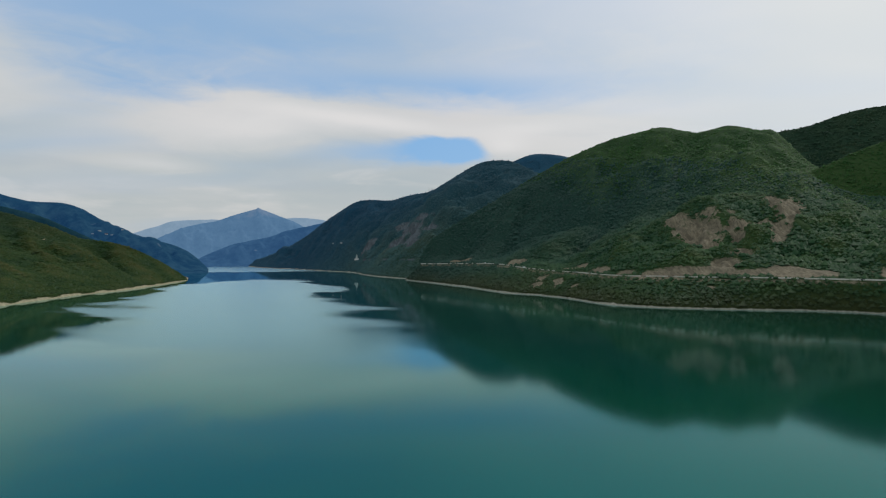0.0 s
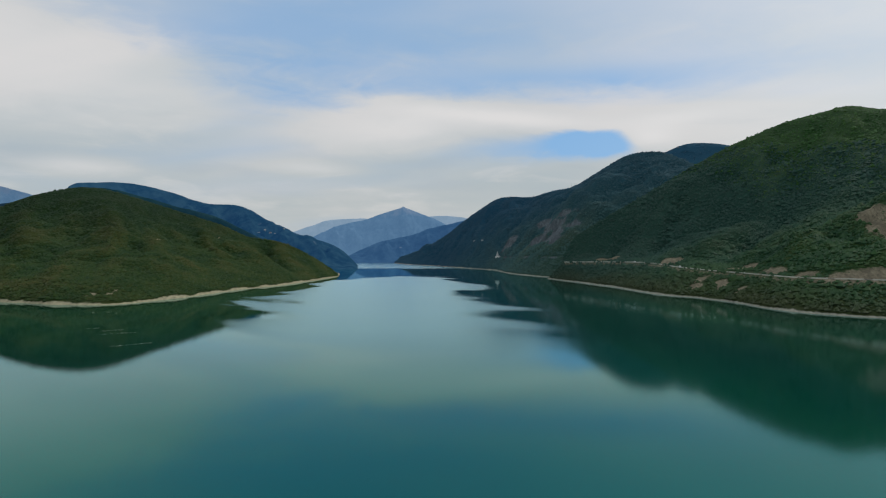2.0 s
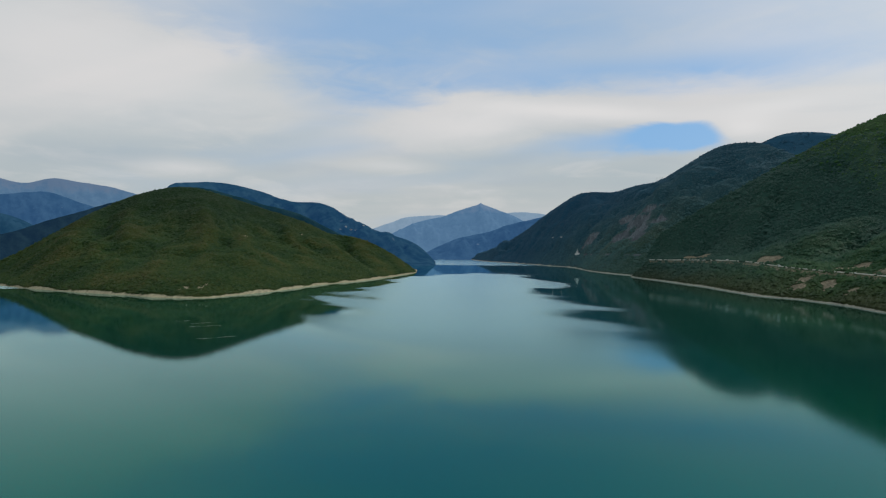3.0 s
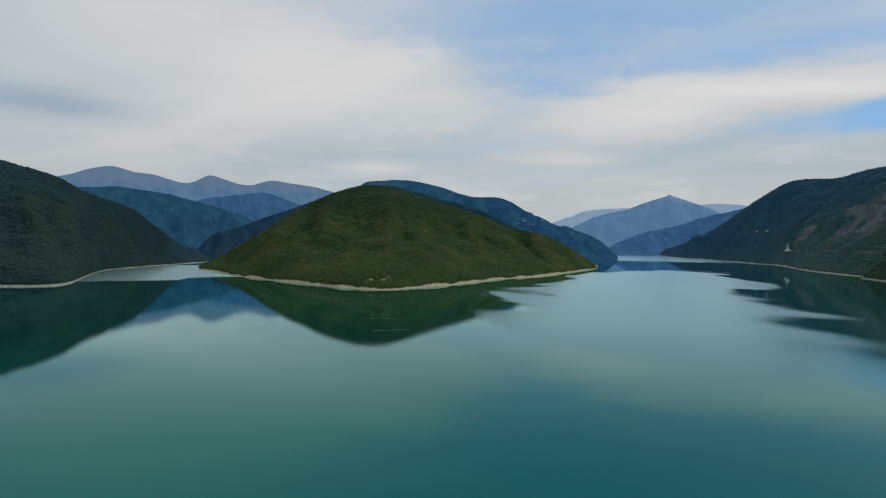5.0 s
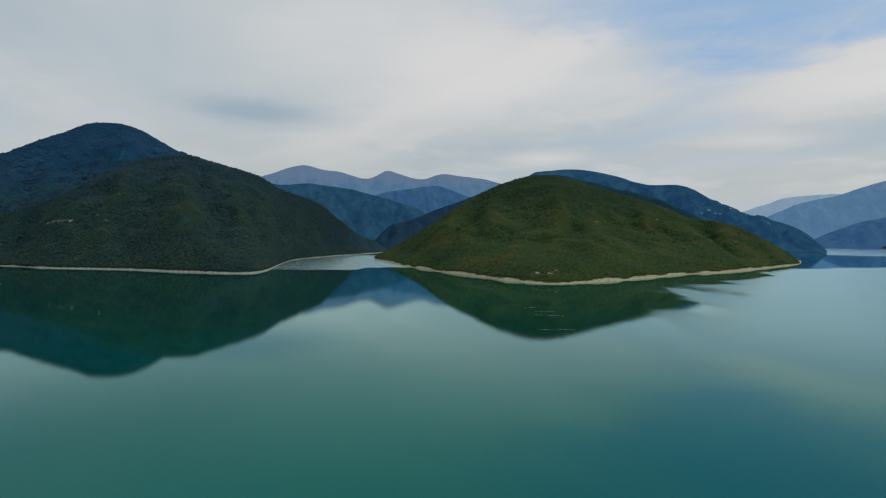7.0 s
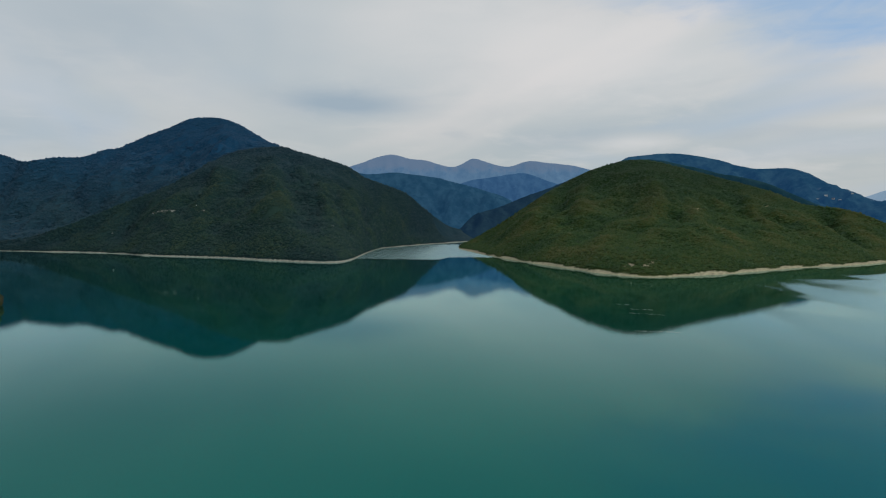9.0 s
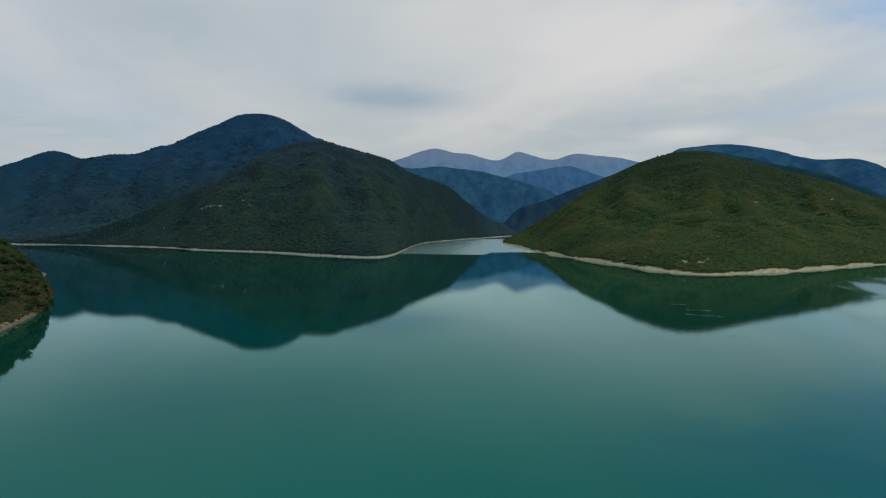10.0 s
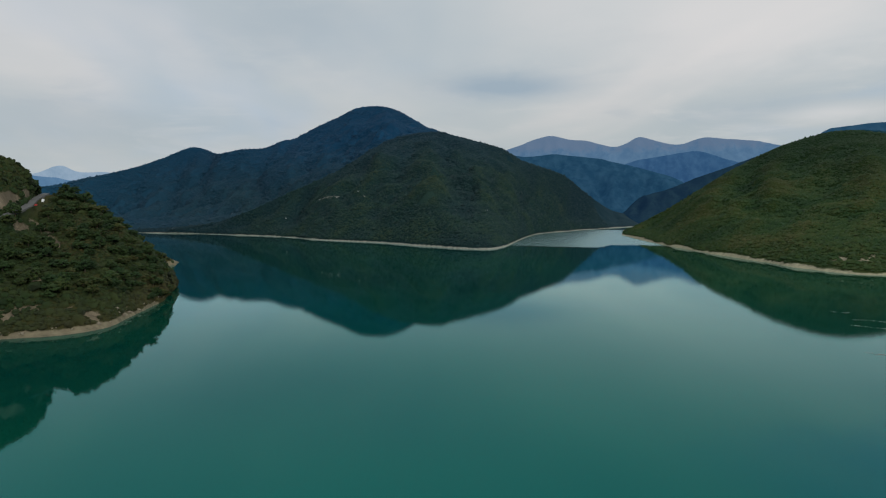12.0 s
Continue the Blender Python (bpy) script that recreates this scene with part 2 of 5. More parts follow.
def water_material():
    """Green-blue silty water: mirror-calm, ruffled by wind in a few lanes, softer towards the east shore."""
    m, t, p = material("lake_water")
    t.nodes.remove(p)
    body = t.nodes.new("ShaderNodeBsdfDiffuse")
    p = t.nodes.new("ShaderNodeBsdfGlossy")
    p.inputs["Color"].default_value = (0.73, 0.95, 0.96, 1)
    teal_gloss = t.nodes.new("ShaderNodeBsdfGlossy")  # constant teal-tinted sheen, added to colour the reflections
    teal_gloss.inputs["Color"].default_value = (0.04, 0.92, 0.92, 1)
    inner, mix = t.nodes.new("ShaderNodeMixShader"), t.nodes.new("ShaderNodeMixShader")
    inner.inputs[0].default_value = 0.104
    fresnel = node(t, "ShaderNodeFresnel", IOR=1.13)
    sheen = maths(t, "ADD", maths(t, "MULTIPLY", fresnel.outputs[0], 1.2), maths(t, "MULTIPLY", smooth(t, fresnel.outputs[0], 0.06, 0.34), 0.19), clamp=True)
    link(t, sheen, mix.inputs[0])
    link(t, body.outputs[0], inner.inputs[1])
    link(t, teal_gloss.outputs[0], inner.inputs[2])
    link(t, inner.outputs[0], mix.inputs[1])
    link(t, p.outputs[0], mix.inputs[2])
    link(t, mix.outputs[0], t.nodes["Material Output"].inputs[0])
    pos = place(t)
    murk = noise_tex(t, pos, 0.0035, 3.0, 0.5)
    link(t, ramp(t, murk, ((0.35, (0.0, 0.038, 0.030)), (0.62, (0.0, 0.056, 0.035)))), body.inputs["Color"])
    xyz = t.nodes.new("ShaderNodeSeparateXYZ")
    link(t, pos, xyz.inputs[0])
    lanes = mapping(t, pos, (1, 1, 1), (0, 0, 0), (0, 0, radians(20)))
    fray = maths(t, "SUBTRACT", noise_tex(t, mapping(t, lanes, (0.35, 1.0, 1)), 0.006, 3.0, 0.5, 0.6), 0.5)
    x = maths(t, "ADD", xyz.outputs[0], maths(t, "MULTIPLY", fray, 260.0))
    y = maths(t, "ADD", xyz.outputs[1], maths(t, "MULTIPLY", fray, 300.0))

    def patch(cx, cy, rx, ry, turn, inner=0.8, power=1.0):
        c, s = math.cos(radians(turn)), math.sin(radians(turn))
        dx, dy = maths(t, "SUBTRACT", x, cx), maths(t, "SUBTRACT", y, cy)
        u = maths(t, "DIVIDE", maths(t, "ADD", maths(t, "MULTIPLY", dx, c), maths(t, "MULTIPLY", dy, s)), rx)
        v = maths(t, "DIVIDE", maths(t, "SUBTRACT", maths(t, "MULTIPLY", dy, c), maths(t, "MULTIPLY", dx, s)), ry)
        r = maths(t, "ADD", maths(t, "MULTIPLY", u, u), maths(t, "MULTIPLY", v, v))
        return maths(t, "MULTIPLY", smooth(t, r, 1.15, inner), power)

    wind = patch(*RUFFLED[0])
    for item in RUFFLED[1:]:
        wind = maths(t, "MAXIMUM", wind, patch(*item))
    soft = maths(t, "MULTIPLY", smooth(t, maths(t, "ADD", xyz.outputs[0], maths(t, "MULTIPLY", fray, 500.0)), -450.0, 150.0), 0.06)
    rough = maths(t, "ADD", maths(t, "ADD", soft, 0.010), maths(t, "MULTIPLY", wind, 0.22))
    link(t, rough, p.inputs["Roughness"])
    link(t, rough, teal_gloss.inputs["Roughness"])
    ripple = noise_tex(t, mapping(t, pos, (1, 1.6, 1)), 0.45, 3.0, 0.6)
    bump(t, p, ripple, 0.035, 0.25)
    return m


# wind lanes: middle x, y, half length, half width, turn in degrees, and for a lane that fades: where it starts to, and how strong
RUFFLED = ((-1490, 690, 430, 325, 75, 0.98), (-1000, 3300, 900, 900, 0), (-430, 1250, 560, 190, 101), (-290, 870, 540, 185, 111, 0.3))
WATER = water_material()
# blue haze painted into the far slopes' base colours; LOWLAND is real browner scrub
HILL_HAZE = ((0.008, 0.044, 0.085), 130.0, 420.0)
CRAG_HAZE = ((0.022, 0.078, 0.106), 60.0, 380.0)
FAR_HAZE = ((0.014, 0.072, 0.134), 2150.0, 3000.0, 1)
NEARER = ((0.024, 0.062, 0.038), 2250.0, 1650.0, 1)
EAST_HAZE = ((0.022, 0.064, 0.054), 1050.0, 1650.0, 1)
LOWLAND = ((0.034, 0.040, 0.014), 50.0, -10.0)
WEST_HAZE = ((0.006, 0.027, 0.040), -1600.0, -2000.0, 0)
CREST_HAZE = ((0.003, 0.050, 0.118), 60.0, 360.0)
SOUTH_HAZE = ((0.006, 0.048, 0.094), 50.0, -900.0, 1)
GREEN_HILL = hill_material("green_slope", (0.018, 0.046, 0.014), (0.032, 0.066, 0.020), (0.050, 0.072, 0.024), (0.195, 0.168, 0.116), high=(EAST_HAZE, LOWLAND), silt=(0.30, 0.29, 0.24))
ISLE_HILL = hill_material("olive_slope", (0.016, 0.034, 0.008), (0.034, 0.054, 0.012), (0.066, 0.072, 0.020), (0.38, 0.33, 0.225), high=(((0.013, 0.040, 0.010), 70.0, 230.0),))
# base greens of the far slopes are shifted to blue for the haze
DARK_HILL = hill_material("dark_hazy_slope", (0.007, 0.027, 0.029), (0.011, 0.035, 0.033), (0.019, 0.043, 0.029), (0.20, 0.195, 0.175), high=(HILL_HAZE, WEST_HAZE), silt=(0.30, 0.29, 0.24))
CREST_HILL = hill_material("crest_slope", (0.011, 0.039, 0.054), (0.014, 0.043, 0.057), (0.018, 0.047, 0.057), (0.20, 0.195, 0.175), high=(CREST_HAZE, SOUTH_HAZE), silt=(0.30, 0.29, 0.24))
CRAG_HILL = hill_material("crag_slope", (0.024, 0.062, 0.056), (0.034, 0.072, 0.060), (0.048, 0.070, 0.052), (0.105, 0.124, 0.138), high=(CRAG_HAZE, NEARER, FAR_HAZE), silt=(0.30, 0.29, 0.24))
LEAF_GREEN = leaf_material("leaves_green", ((0.1, (0.009, 0.043, 0.015)), (0.4, (0.015, 0.058, 0.020)), (0.7, (0.027, 0.072, 0.018)), (0.95, (0.047, 0.079, 0.022))), high=(EAST_HAZE, LOWLAND))
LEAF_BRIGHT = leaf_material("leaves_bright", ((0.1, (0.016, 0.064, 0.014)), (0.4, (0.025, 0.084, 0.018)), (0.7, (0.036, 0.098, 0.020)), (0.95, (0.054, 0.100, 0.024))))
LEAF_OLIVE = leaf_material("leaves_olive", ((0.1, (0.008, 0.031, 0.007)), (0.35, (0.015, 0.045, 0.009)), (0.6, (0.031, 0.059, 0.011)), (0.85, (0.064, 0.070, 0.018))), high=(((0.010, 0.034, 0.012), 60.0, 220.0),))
LEAF_DARK = leaf_material("leaves_dark", ((0.1, (0.006, 0.026, 0.029)), (0.4, (0.009, 0.033, 0.032)), (0.7, (0.014, 0.041, 0.028)), (0.95, (0.026, 0.048, 0.024))), high=(HILL_HAZE, WEST_HAZE))
LEAF_CREST = leaf_material("leaves_crest", ((0.1, (0.008, 0.036, 0.056)), (0.4, (0.010, 0.040, 0.059)), (0.7, (0.013, 0.044, 0.058)), (0.95, (0.018, 0.047, 0.056))), high=(CREST_HAZE, SOUTH_HAZE))
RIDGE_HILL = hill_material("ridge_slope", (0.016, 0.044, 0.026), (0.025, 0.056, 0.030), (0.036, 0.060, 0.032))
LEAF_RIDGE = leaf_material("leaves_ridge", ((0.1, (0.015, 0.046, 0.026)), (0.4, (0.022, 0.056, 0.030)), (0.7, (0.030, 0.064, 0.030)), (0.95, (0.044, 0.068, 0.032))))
LEAF_CRAG = leaf_material("leaves_crag", ((0.100, (0.027, 0.087, 0.090)), (0.400, (0.038, 0.105, 0.104)), (0.700, (0.051, 0.115, 0.101)), (0.950, (0.076, 0.115, 0.096))), high=(CRAG_HAZE, NEARER, FAR_HAZE))


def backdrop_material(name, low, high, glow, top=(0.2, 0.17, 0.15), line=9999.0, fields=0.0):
    """A far range with its haze painted into base colour and emission: woods below, pale grass above the tree line,
    here and there a clearing.
    """
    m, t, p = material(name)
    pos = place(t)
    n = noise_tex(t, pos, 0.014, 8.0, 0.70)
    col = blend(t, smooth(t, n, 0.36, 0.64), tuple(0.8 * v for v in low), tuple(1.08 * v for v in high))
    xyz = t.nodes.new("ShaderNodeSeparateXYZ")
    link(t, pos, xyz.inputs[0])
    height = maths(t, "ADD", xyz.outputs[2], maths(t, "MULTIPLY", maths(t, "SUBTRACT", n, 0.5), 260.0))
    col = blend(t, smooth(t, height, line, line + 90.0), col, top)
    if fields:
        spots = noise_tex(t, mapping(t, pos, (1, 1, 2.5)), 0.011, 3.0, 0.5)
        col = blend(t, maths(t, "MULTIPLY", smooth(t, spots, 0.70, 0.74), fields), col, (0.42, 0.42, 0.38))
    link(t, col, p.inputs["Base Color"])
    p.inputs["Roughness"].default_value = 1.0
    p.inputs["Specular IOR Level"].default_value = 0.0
    # the range gives off no light: this emission imitates blue haze in front of it
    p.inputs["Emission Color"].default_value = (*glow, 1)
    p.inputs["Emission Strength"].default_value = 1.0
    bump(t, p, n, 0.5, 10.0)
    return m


# ---- terrain tools ----
EYE = np.array([-50.0, 70.0])  # middle of the camera's path; the slopes are laid out from it to fit the view


def lattice(ix, iy, seed):
    h = (ix.astype(np.int64) * 374761393 + iy.astype(np.int64) * 668265263 + seed * 974634777) & 0x7FFFFFFF
    h = ((h ^ (h >> 13)) * 1274126177) & 0x7FFFFFFF
    return ((h ^ (h >> 16)) & 0xFFFF) / 65535.0


def value_noise(x, y, seed=0):
    ix, iy = np.floor(x), np.floor(y)
    fx, fy = x - ix, y - iy
    fx, fy = fx * fx * (3 - 2 * fx), fy * fy * (3 - 2 * fy)
    a, b = lattice(ix, iy, seed), lattice(ix + 1, iy, seed)
    c, d = lattice(ix, iy + 1, seed), lattice(ix + 1, iy + 1, seed)
    return (a * (1 - fx) + b * fx) * (1 - fy) + (c * (1 - fx) + d * fx) * fy


def fbm(x, y, scale, octaves=4, seed=0):
    """Fractal noise about -1 to 1, with features of the given size in metres."""
    total, amp, norm = 0.0, 1.0, 0.0
    for o in range(octaves):
        total = total + amp * (2 * value_noise(x / scale * 2 ** o, y / scale * 2 ** o, seed + o) - 1)
        norm += amp
        amp *= 0.5
    return total / norm


def resample(points, n):
    """n points along a smooth curve through the given ones, evenly in plan."""
    p = np.array(points, float)
    q = np.vstack([2 * p[0] - p[1], p, 2 * p[-1] - p[-2]])
    fine = []
    for i in range(len(p) - 1):
        a, b, c, d = q[i:i + 4]
        s = np.linspace(0, 1, 24, endpoint=i == len(p) - 2)[:, None]
        fine.append(0.5 * (2 * b + (c - a) * s + (2 * a - 5 * b + 4 * c - d) * s ** 2 + (3 * b - a - 3 * c + d) * s ** 3))
    fine = np.vstack(fine)
    run = np.concatenate([[0], np.cumsum(np.linalg.norm(np.diff(fine[:, :2], axis=0), axis=1))])
    at = np.linspace(0, run[-1], n)
    return np.stack([np.interp(at, run, fine[:, k]) for k in range(3)], 1)


def away(line, metres, z):
    """The rail moved away from the camera's place by so many metres; z: its new heights, or a factor if a tuple."""
    p = np.array(line, float)
    d = p[:, :2] - EYE
    d /= np.linalg.norm(d, axis=1)[:, None]
    out = p.copy()
    out[:, :2] += d * metres
    out[:, 2] = p[:, 2] * z[0] if isinstance(z, tuple) else z
    return out


def slope(shore, ridge, nu, nv, between=(), relief=14.0, rib=70.0, curve=1.0, drop=260.0, seed=0, notch=11.0):
    """A hillside as a grid of points, from under the water's edge over the shore and the ridge down its far side."""
    rails = [resample(shore, nu)] + [resample(r, nu) for r in between] + [resample(ridge, nu)]
    d = rails[0][:, :2] - EYE
    rails[0][:, :2] += d / np.linalg.norm(d, axis=1)[:, None] * notch * fbm(rails[0][:, 0], rails[0][:, 1], 55.0, 4, seed + 3)[:, None]
    rows = [away(rails[0], -25, -5.0)]
    counts = nv if isinstance(nv, (list, tuple)) else [nv] * (len(rails) - 1)
    weights = [np.zeros(nu)]
    for k in range(len(rails) - 1):
        a, b = rails[k], rails[k + 1]
        last = k == len(rails) - 2
        for j in range(counts[k]):
            v = j / counts[k]
            p = a + (b - a) * v
            p[:, 2] = a[:, 2] + (b[:, 2] - a[:, 2]) * (v ** curve if last else v)
            rows.append(p)
            lean = np.clip((b[:, 2] - a[:, 2]) / 150.0, 0.1, 1.0)
            weights.append(lean * (math.sin(math.pi * v) ** 0.8 if last or counts[k] > 20 else 0.0))
    r = rails[-1]
    rows += [r, away(r, drop * 0.3, (0.86,)), away(r, drop * 0.7, (0.5,)), away(r, drop, -6.0)]
    weights += [np.zeros(nu)] * 4
    g = np.array(rows)
    w = np.array(weights)
    # ribs and gullies run down the slope, broken up by smaller bumps
    u = np.concatenate([[0], np.cumsum(np.linalg.norm(np.diff(rails[-1][:, :2] + rails[0][:, :2], axis=0), axis=1) * 0.5)])[None, :]
    warp = fbm(g[..., 0], g[..., 1], 160.0, 3, seed + 5) * 45
    ribs = 1 - 2 * np.abs(fbm(u + warp, g[..., 2] * 0.35, rib, 3, seed))
    lumps = fbm(g[..., 0], g[..., 1], 60.0, 4, seed + 9)
    high = np.clip(g[..., 2] / 60.0, 0.0, 1.0)
    g[..., 2] += w * high * relief * (ribs * 0.8 + lumps * 0.7 - 0.2)
    return g


def gullies(g, size, depth, seed=0):
    """Cuts valleys that run down the slope and fade out at its foot and crest."""
    v = np.linspace(0.0, 1.0, g.shape[0])[:, None]
    side = np.cumsum(np.linalg.norm(np.diff(g[g.shape[0] // 2, :, :2], axis=0, prepend=g[g.shape[0] // 2, :1, :2]), axis=1))[None, :]
    bend = 0.5 * size * fbm(g[..., 0], g[..., 1], size * 1.5, 2, seed + 1)
    cut = np.clip(1.0 - 2.4 * np.abs(fbm(side + bend, 0.2 * g[..., 2], size, 2, seed)), 0.0, 1.0)
    g[..., 2] -= depth * cut * np.sin(math.pi * np.clip(v * 1.06, 0, 1)) ** 0.8 * np.clip(g[..., 2] / 90.0, 0, 1)
    return g


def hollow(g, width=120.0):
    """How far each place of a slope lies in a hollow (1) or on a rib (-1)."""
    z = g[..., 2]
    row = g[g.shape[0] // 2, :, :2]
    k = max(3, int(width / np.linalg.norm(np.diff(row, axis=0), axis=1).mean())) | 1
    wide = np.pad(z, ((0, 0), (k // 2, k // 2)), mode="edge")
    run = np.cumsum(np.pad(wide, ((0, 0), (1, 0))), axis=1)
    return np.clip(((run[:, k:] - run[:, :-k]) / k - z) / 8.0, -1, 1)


def facing(g):
    """Which way each place of a slope faces, leaning a little towards the sky."""
    n = np.cross(np.gradient(g, axis=1), np.gradient(g, axis=0))
    n *= np.where(n[..., 2:] < 0, -1.0, 1.0)
    n /= np.linalg.norm(n, axis=-1, keepdims=True) + 1e-9
    lake = EYE - g[..., :2]
    lake /= np.linalg.norm(lake, axis=-1, keepdims=True)
    off = (n[..., :2] * lake).sum(-1, keepdims=True)
    n[..., :2] -= np.minimum(2 * off, 0.0) * lake  # where the sheet folds, turn the normal to the camera's side
    return n + np.array([0.0, 0.0, 0.35])


def bare_bank(g, top, seed=0):
    """How bare the ground is: a strip along the water line, as high as the lake falls and rises."""
    lift = top * np.clip(1 + 1.2 * fbm(g[..., 0], g[..., 1], 38.0, 4, seed + 40), 0.25, 2.4)
    return np.clip(1.6 - g[..., 2] / lift, 0, 1)


def scars(g, spots, seed=0, ragged=0.55):
    """Bare patches on a slope. spots: x, y, z of the middle, radius across, radius up and down."""
    x, y, z = g[..., 0], g[..., 1], g[..., 2]
    n1, n2 = fbm(x, y, 30.0, 4, seed + 60), fbm(x + 300, y, 30.0, 4, seed + 61)
    out = np.zeros(g.shape[:2])
    for cx, cy, cz, rh, rz in spots:
        d = ((x - cx) ** 2 + (y - cy) ** 2) / rh ** 2 + ((z - cz) / rz) ** 2
        out = np.maximum(out, np.exp(-(d ** 1.5) * 0.7) * (1 + ragged * n1) + 0.25 * n2 * np.exp(-d))
    return np.clip(out, 0, 1)


def along(a, b, n, rh, rz):
    """Spots in a row, as a track leaves them."""
    return [tuple(a[k] + (b[k] - a[k]) * i / (n - 1) for k in range(3)) + (rh, rz) for i in range(n)]


def carve(g, mask, depth, seed=0):
    """Sinks bare ground and cuts runnels into it."""
    rill = np.abs(fbm(g[..., 0], g[..., 1], 22.0, 4, seed + 90))
    g[..., 2] -= mask * depth * (0.35 + 1.6 * rill)
    return g


def grid_mesh(name, g, mat, bare=None, meadow=None, smooth_shade=True):
    nv, nu = g.shape[:2]
    i = np.arange(nv * nu).reshape(nv, nu)
    quads = np.stack([i[:-1, :-1], i[:-1, 1:], i[1:, 1:], i[1:, :-1]], -1).reshape(-1, 4)
    n = np.cross(g[0, 1] - g[0, 0], g[1, 0] - g[0, 0])
    mid = g[nv // 2, nu // 2]
    nn = np.cross(g[nv // 2, nu // 2 + 1] - mid, g[nv // 2 + 1, nu // 2] - mid)
    if nn[2] < 0:
        quads = quads[:, ::-1]
    me = bpy.data.meshes.new(name)
    me.vertices.add(nv * nu)
    me.vertices.foreach_set("co", g.reshape(-1).astype(np.float32))
    me.loops.add(quads.size)
    me.loops.foreach_set("vertex_index", quads.reshape(-1).astype(np.int32))
    me.polygons.add(len(quads))
    me.polygons.foreach_set("loop_start", np.arange(0, quads.size, 4, dtype=np.int32))
    me.update(calc_edges=True)
    me.polygons.foreach_set("use_smooth", np.full(len(quads), smooth_shade))
    at = me.attributes.new("bare", "FLOAT", "POINT")
    at.data.foreach_set("value", (np.zeros(nv * nu) if bare is None else bare.reshape(-1)).astype(np.float32))
    at = me.attributes.new("meadow", "FLOAT", "POINT")
    at.data.foreach_set("value", (np.zeros(nv * nu) if meadow is None else meadow.reshape(-1)).astype(np.float32))
    # map of hollows and ribs, read by the materials to paint shade
    at = me.attributes.new("hollow_shade", "FLOAT", "POINT")
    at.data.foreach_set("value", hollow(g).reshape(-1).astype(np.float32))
    me.materials.append(mat)
    return new(name, me)


PHI = (1 + 5 ** 0.5) / 2
ICO_V = np.array([(-1, PHI, 0), (1, PHI, 0), (-1, -PHI, 0), (1, -PHI, 0), (0, -1, PHI), (0, 1, PHI),
                  (0, -1, -PHI), (0, 1, -PHI), (PHI, 0, -1), (PHI, 0, 1), (-PHI, 0, -1), (-PHI, 0, 1)]) / math.hypot(1, PHI)
ICO_F = np.array([(0, 11, 5), (0, 5, 1), (0, 1, 7), (0, 7, 10), (0, 10, 11), (1, 5, 9), (5, 11, 4), (11, 10, 2), (10, 7, 6), (7, 1, 8),
                  (3, 9, 4), (3, 4, 2), (3, 2, 6), (3, 6, 8), (3, 8, 9), (4, 9, 5), (2, 4, 11), (6, 2, 10), (8, 6, 7), (9, 8, 1)])


OCT_V = np.array([(1, 0, 0), (0, 1, 0), (-1, 0, 0), (0, -1, 0), (0, 0, 1), (0, 0, -1.0)])
OCT_F = np.array([(0, 1, 4), (1, 2, 4), (2, 3, 4), (3, 0, 4), (1, 0, 5), (2, 1, 5), (3, 2, 5), (0, 3, 5)])


def clumps(name, centres, radii, heights, mat, rng, fine=True, smooth_shade=False, lift=0.6, hollow_shade=None, face=None):
    """Many small uneven leaf clumps as one mesh."""
    n = len(centres)
    base, tris = (ICO_V, ICO_F) if fine else (OCT_V, OCT_F)
    nv, nf = len(base), len(tris)
    turn = rng.uniform(0, 2 * math.pi, n)
    c, s = np.cos(turn), np.sin(turn)
    v = base[None] * (1 + rng.uniform(-0.3, 0.3, (n, nv, 1)))
    x = v[..., 0] * c[:, None] - v[..., 1] * s[:, None]
    y = v[..., 0] * s[:, None] + v[..., 1] * c[:, None]
    co = np.stack([x * radii[:, None], y * radii[:, None], v[..., 2] * heights[:, None]], -1) + centres[:, None, :]
    faces = tris[None] + (np.arange(n) * nv)[:, None, None]
    me = bpy.data.meshes.new(name)
    me.vertices.add(n * nv)
    me.vertices.foreach_set("co", co.reshape(-1).astype(np.float32))
    me.loops.add(n * nf * 3)
    me.loops.foreach_set("vertex_index", faces.reshape(-1).astype(np.int32))
    me.polygons.add(n * nf)
    me.polygons.foreach_set("loop_start", np.arange(0, n * nf * 3, 3, dtype=np.int32))
    me.update(calc_edges=True)
    me.polygons.foreach_set("use_smooth", np.full(n * nf, smooth_shade))
    me.materials.append(mat)
    at = me.attributes.new("hollow_shade", "FLOAT", "POINT")
    at.data.foreach_set("value", np.repeat(np.zeros(n) if hollow_shade is None else hollow_shade, nv).astype(np.float32))
    if lift:
        # shading normals bent along the slope's, to lighten the crowns' dark sides
        nor = v * (1 - 0.6 * lift) + lift * (np.array([0.0, 0.0, 1.0]) if face is None else face[:, None, :])
        nor = (nor / np.linalg.norm(nor, axis=-1, keepdims=True)).reshape(-1, 3)
        me.normals_split_custom_set_from_vertices(nor.tolist())
    return me


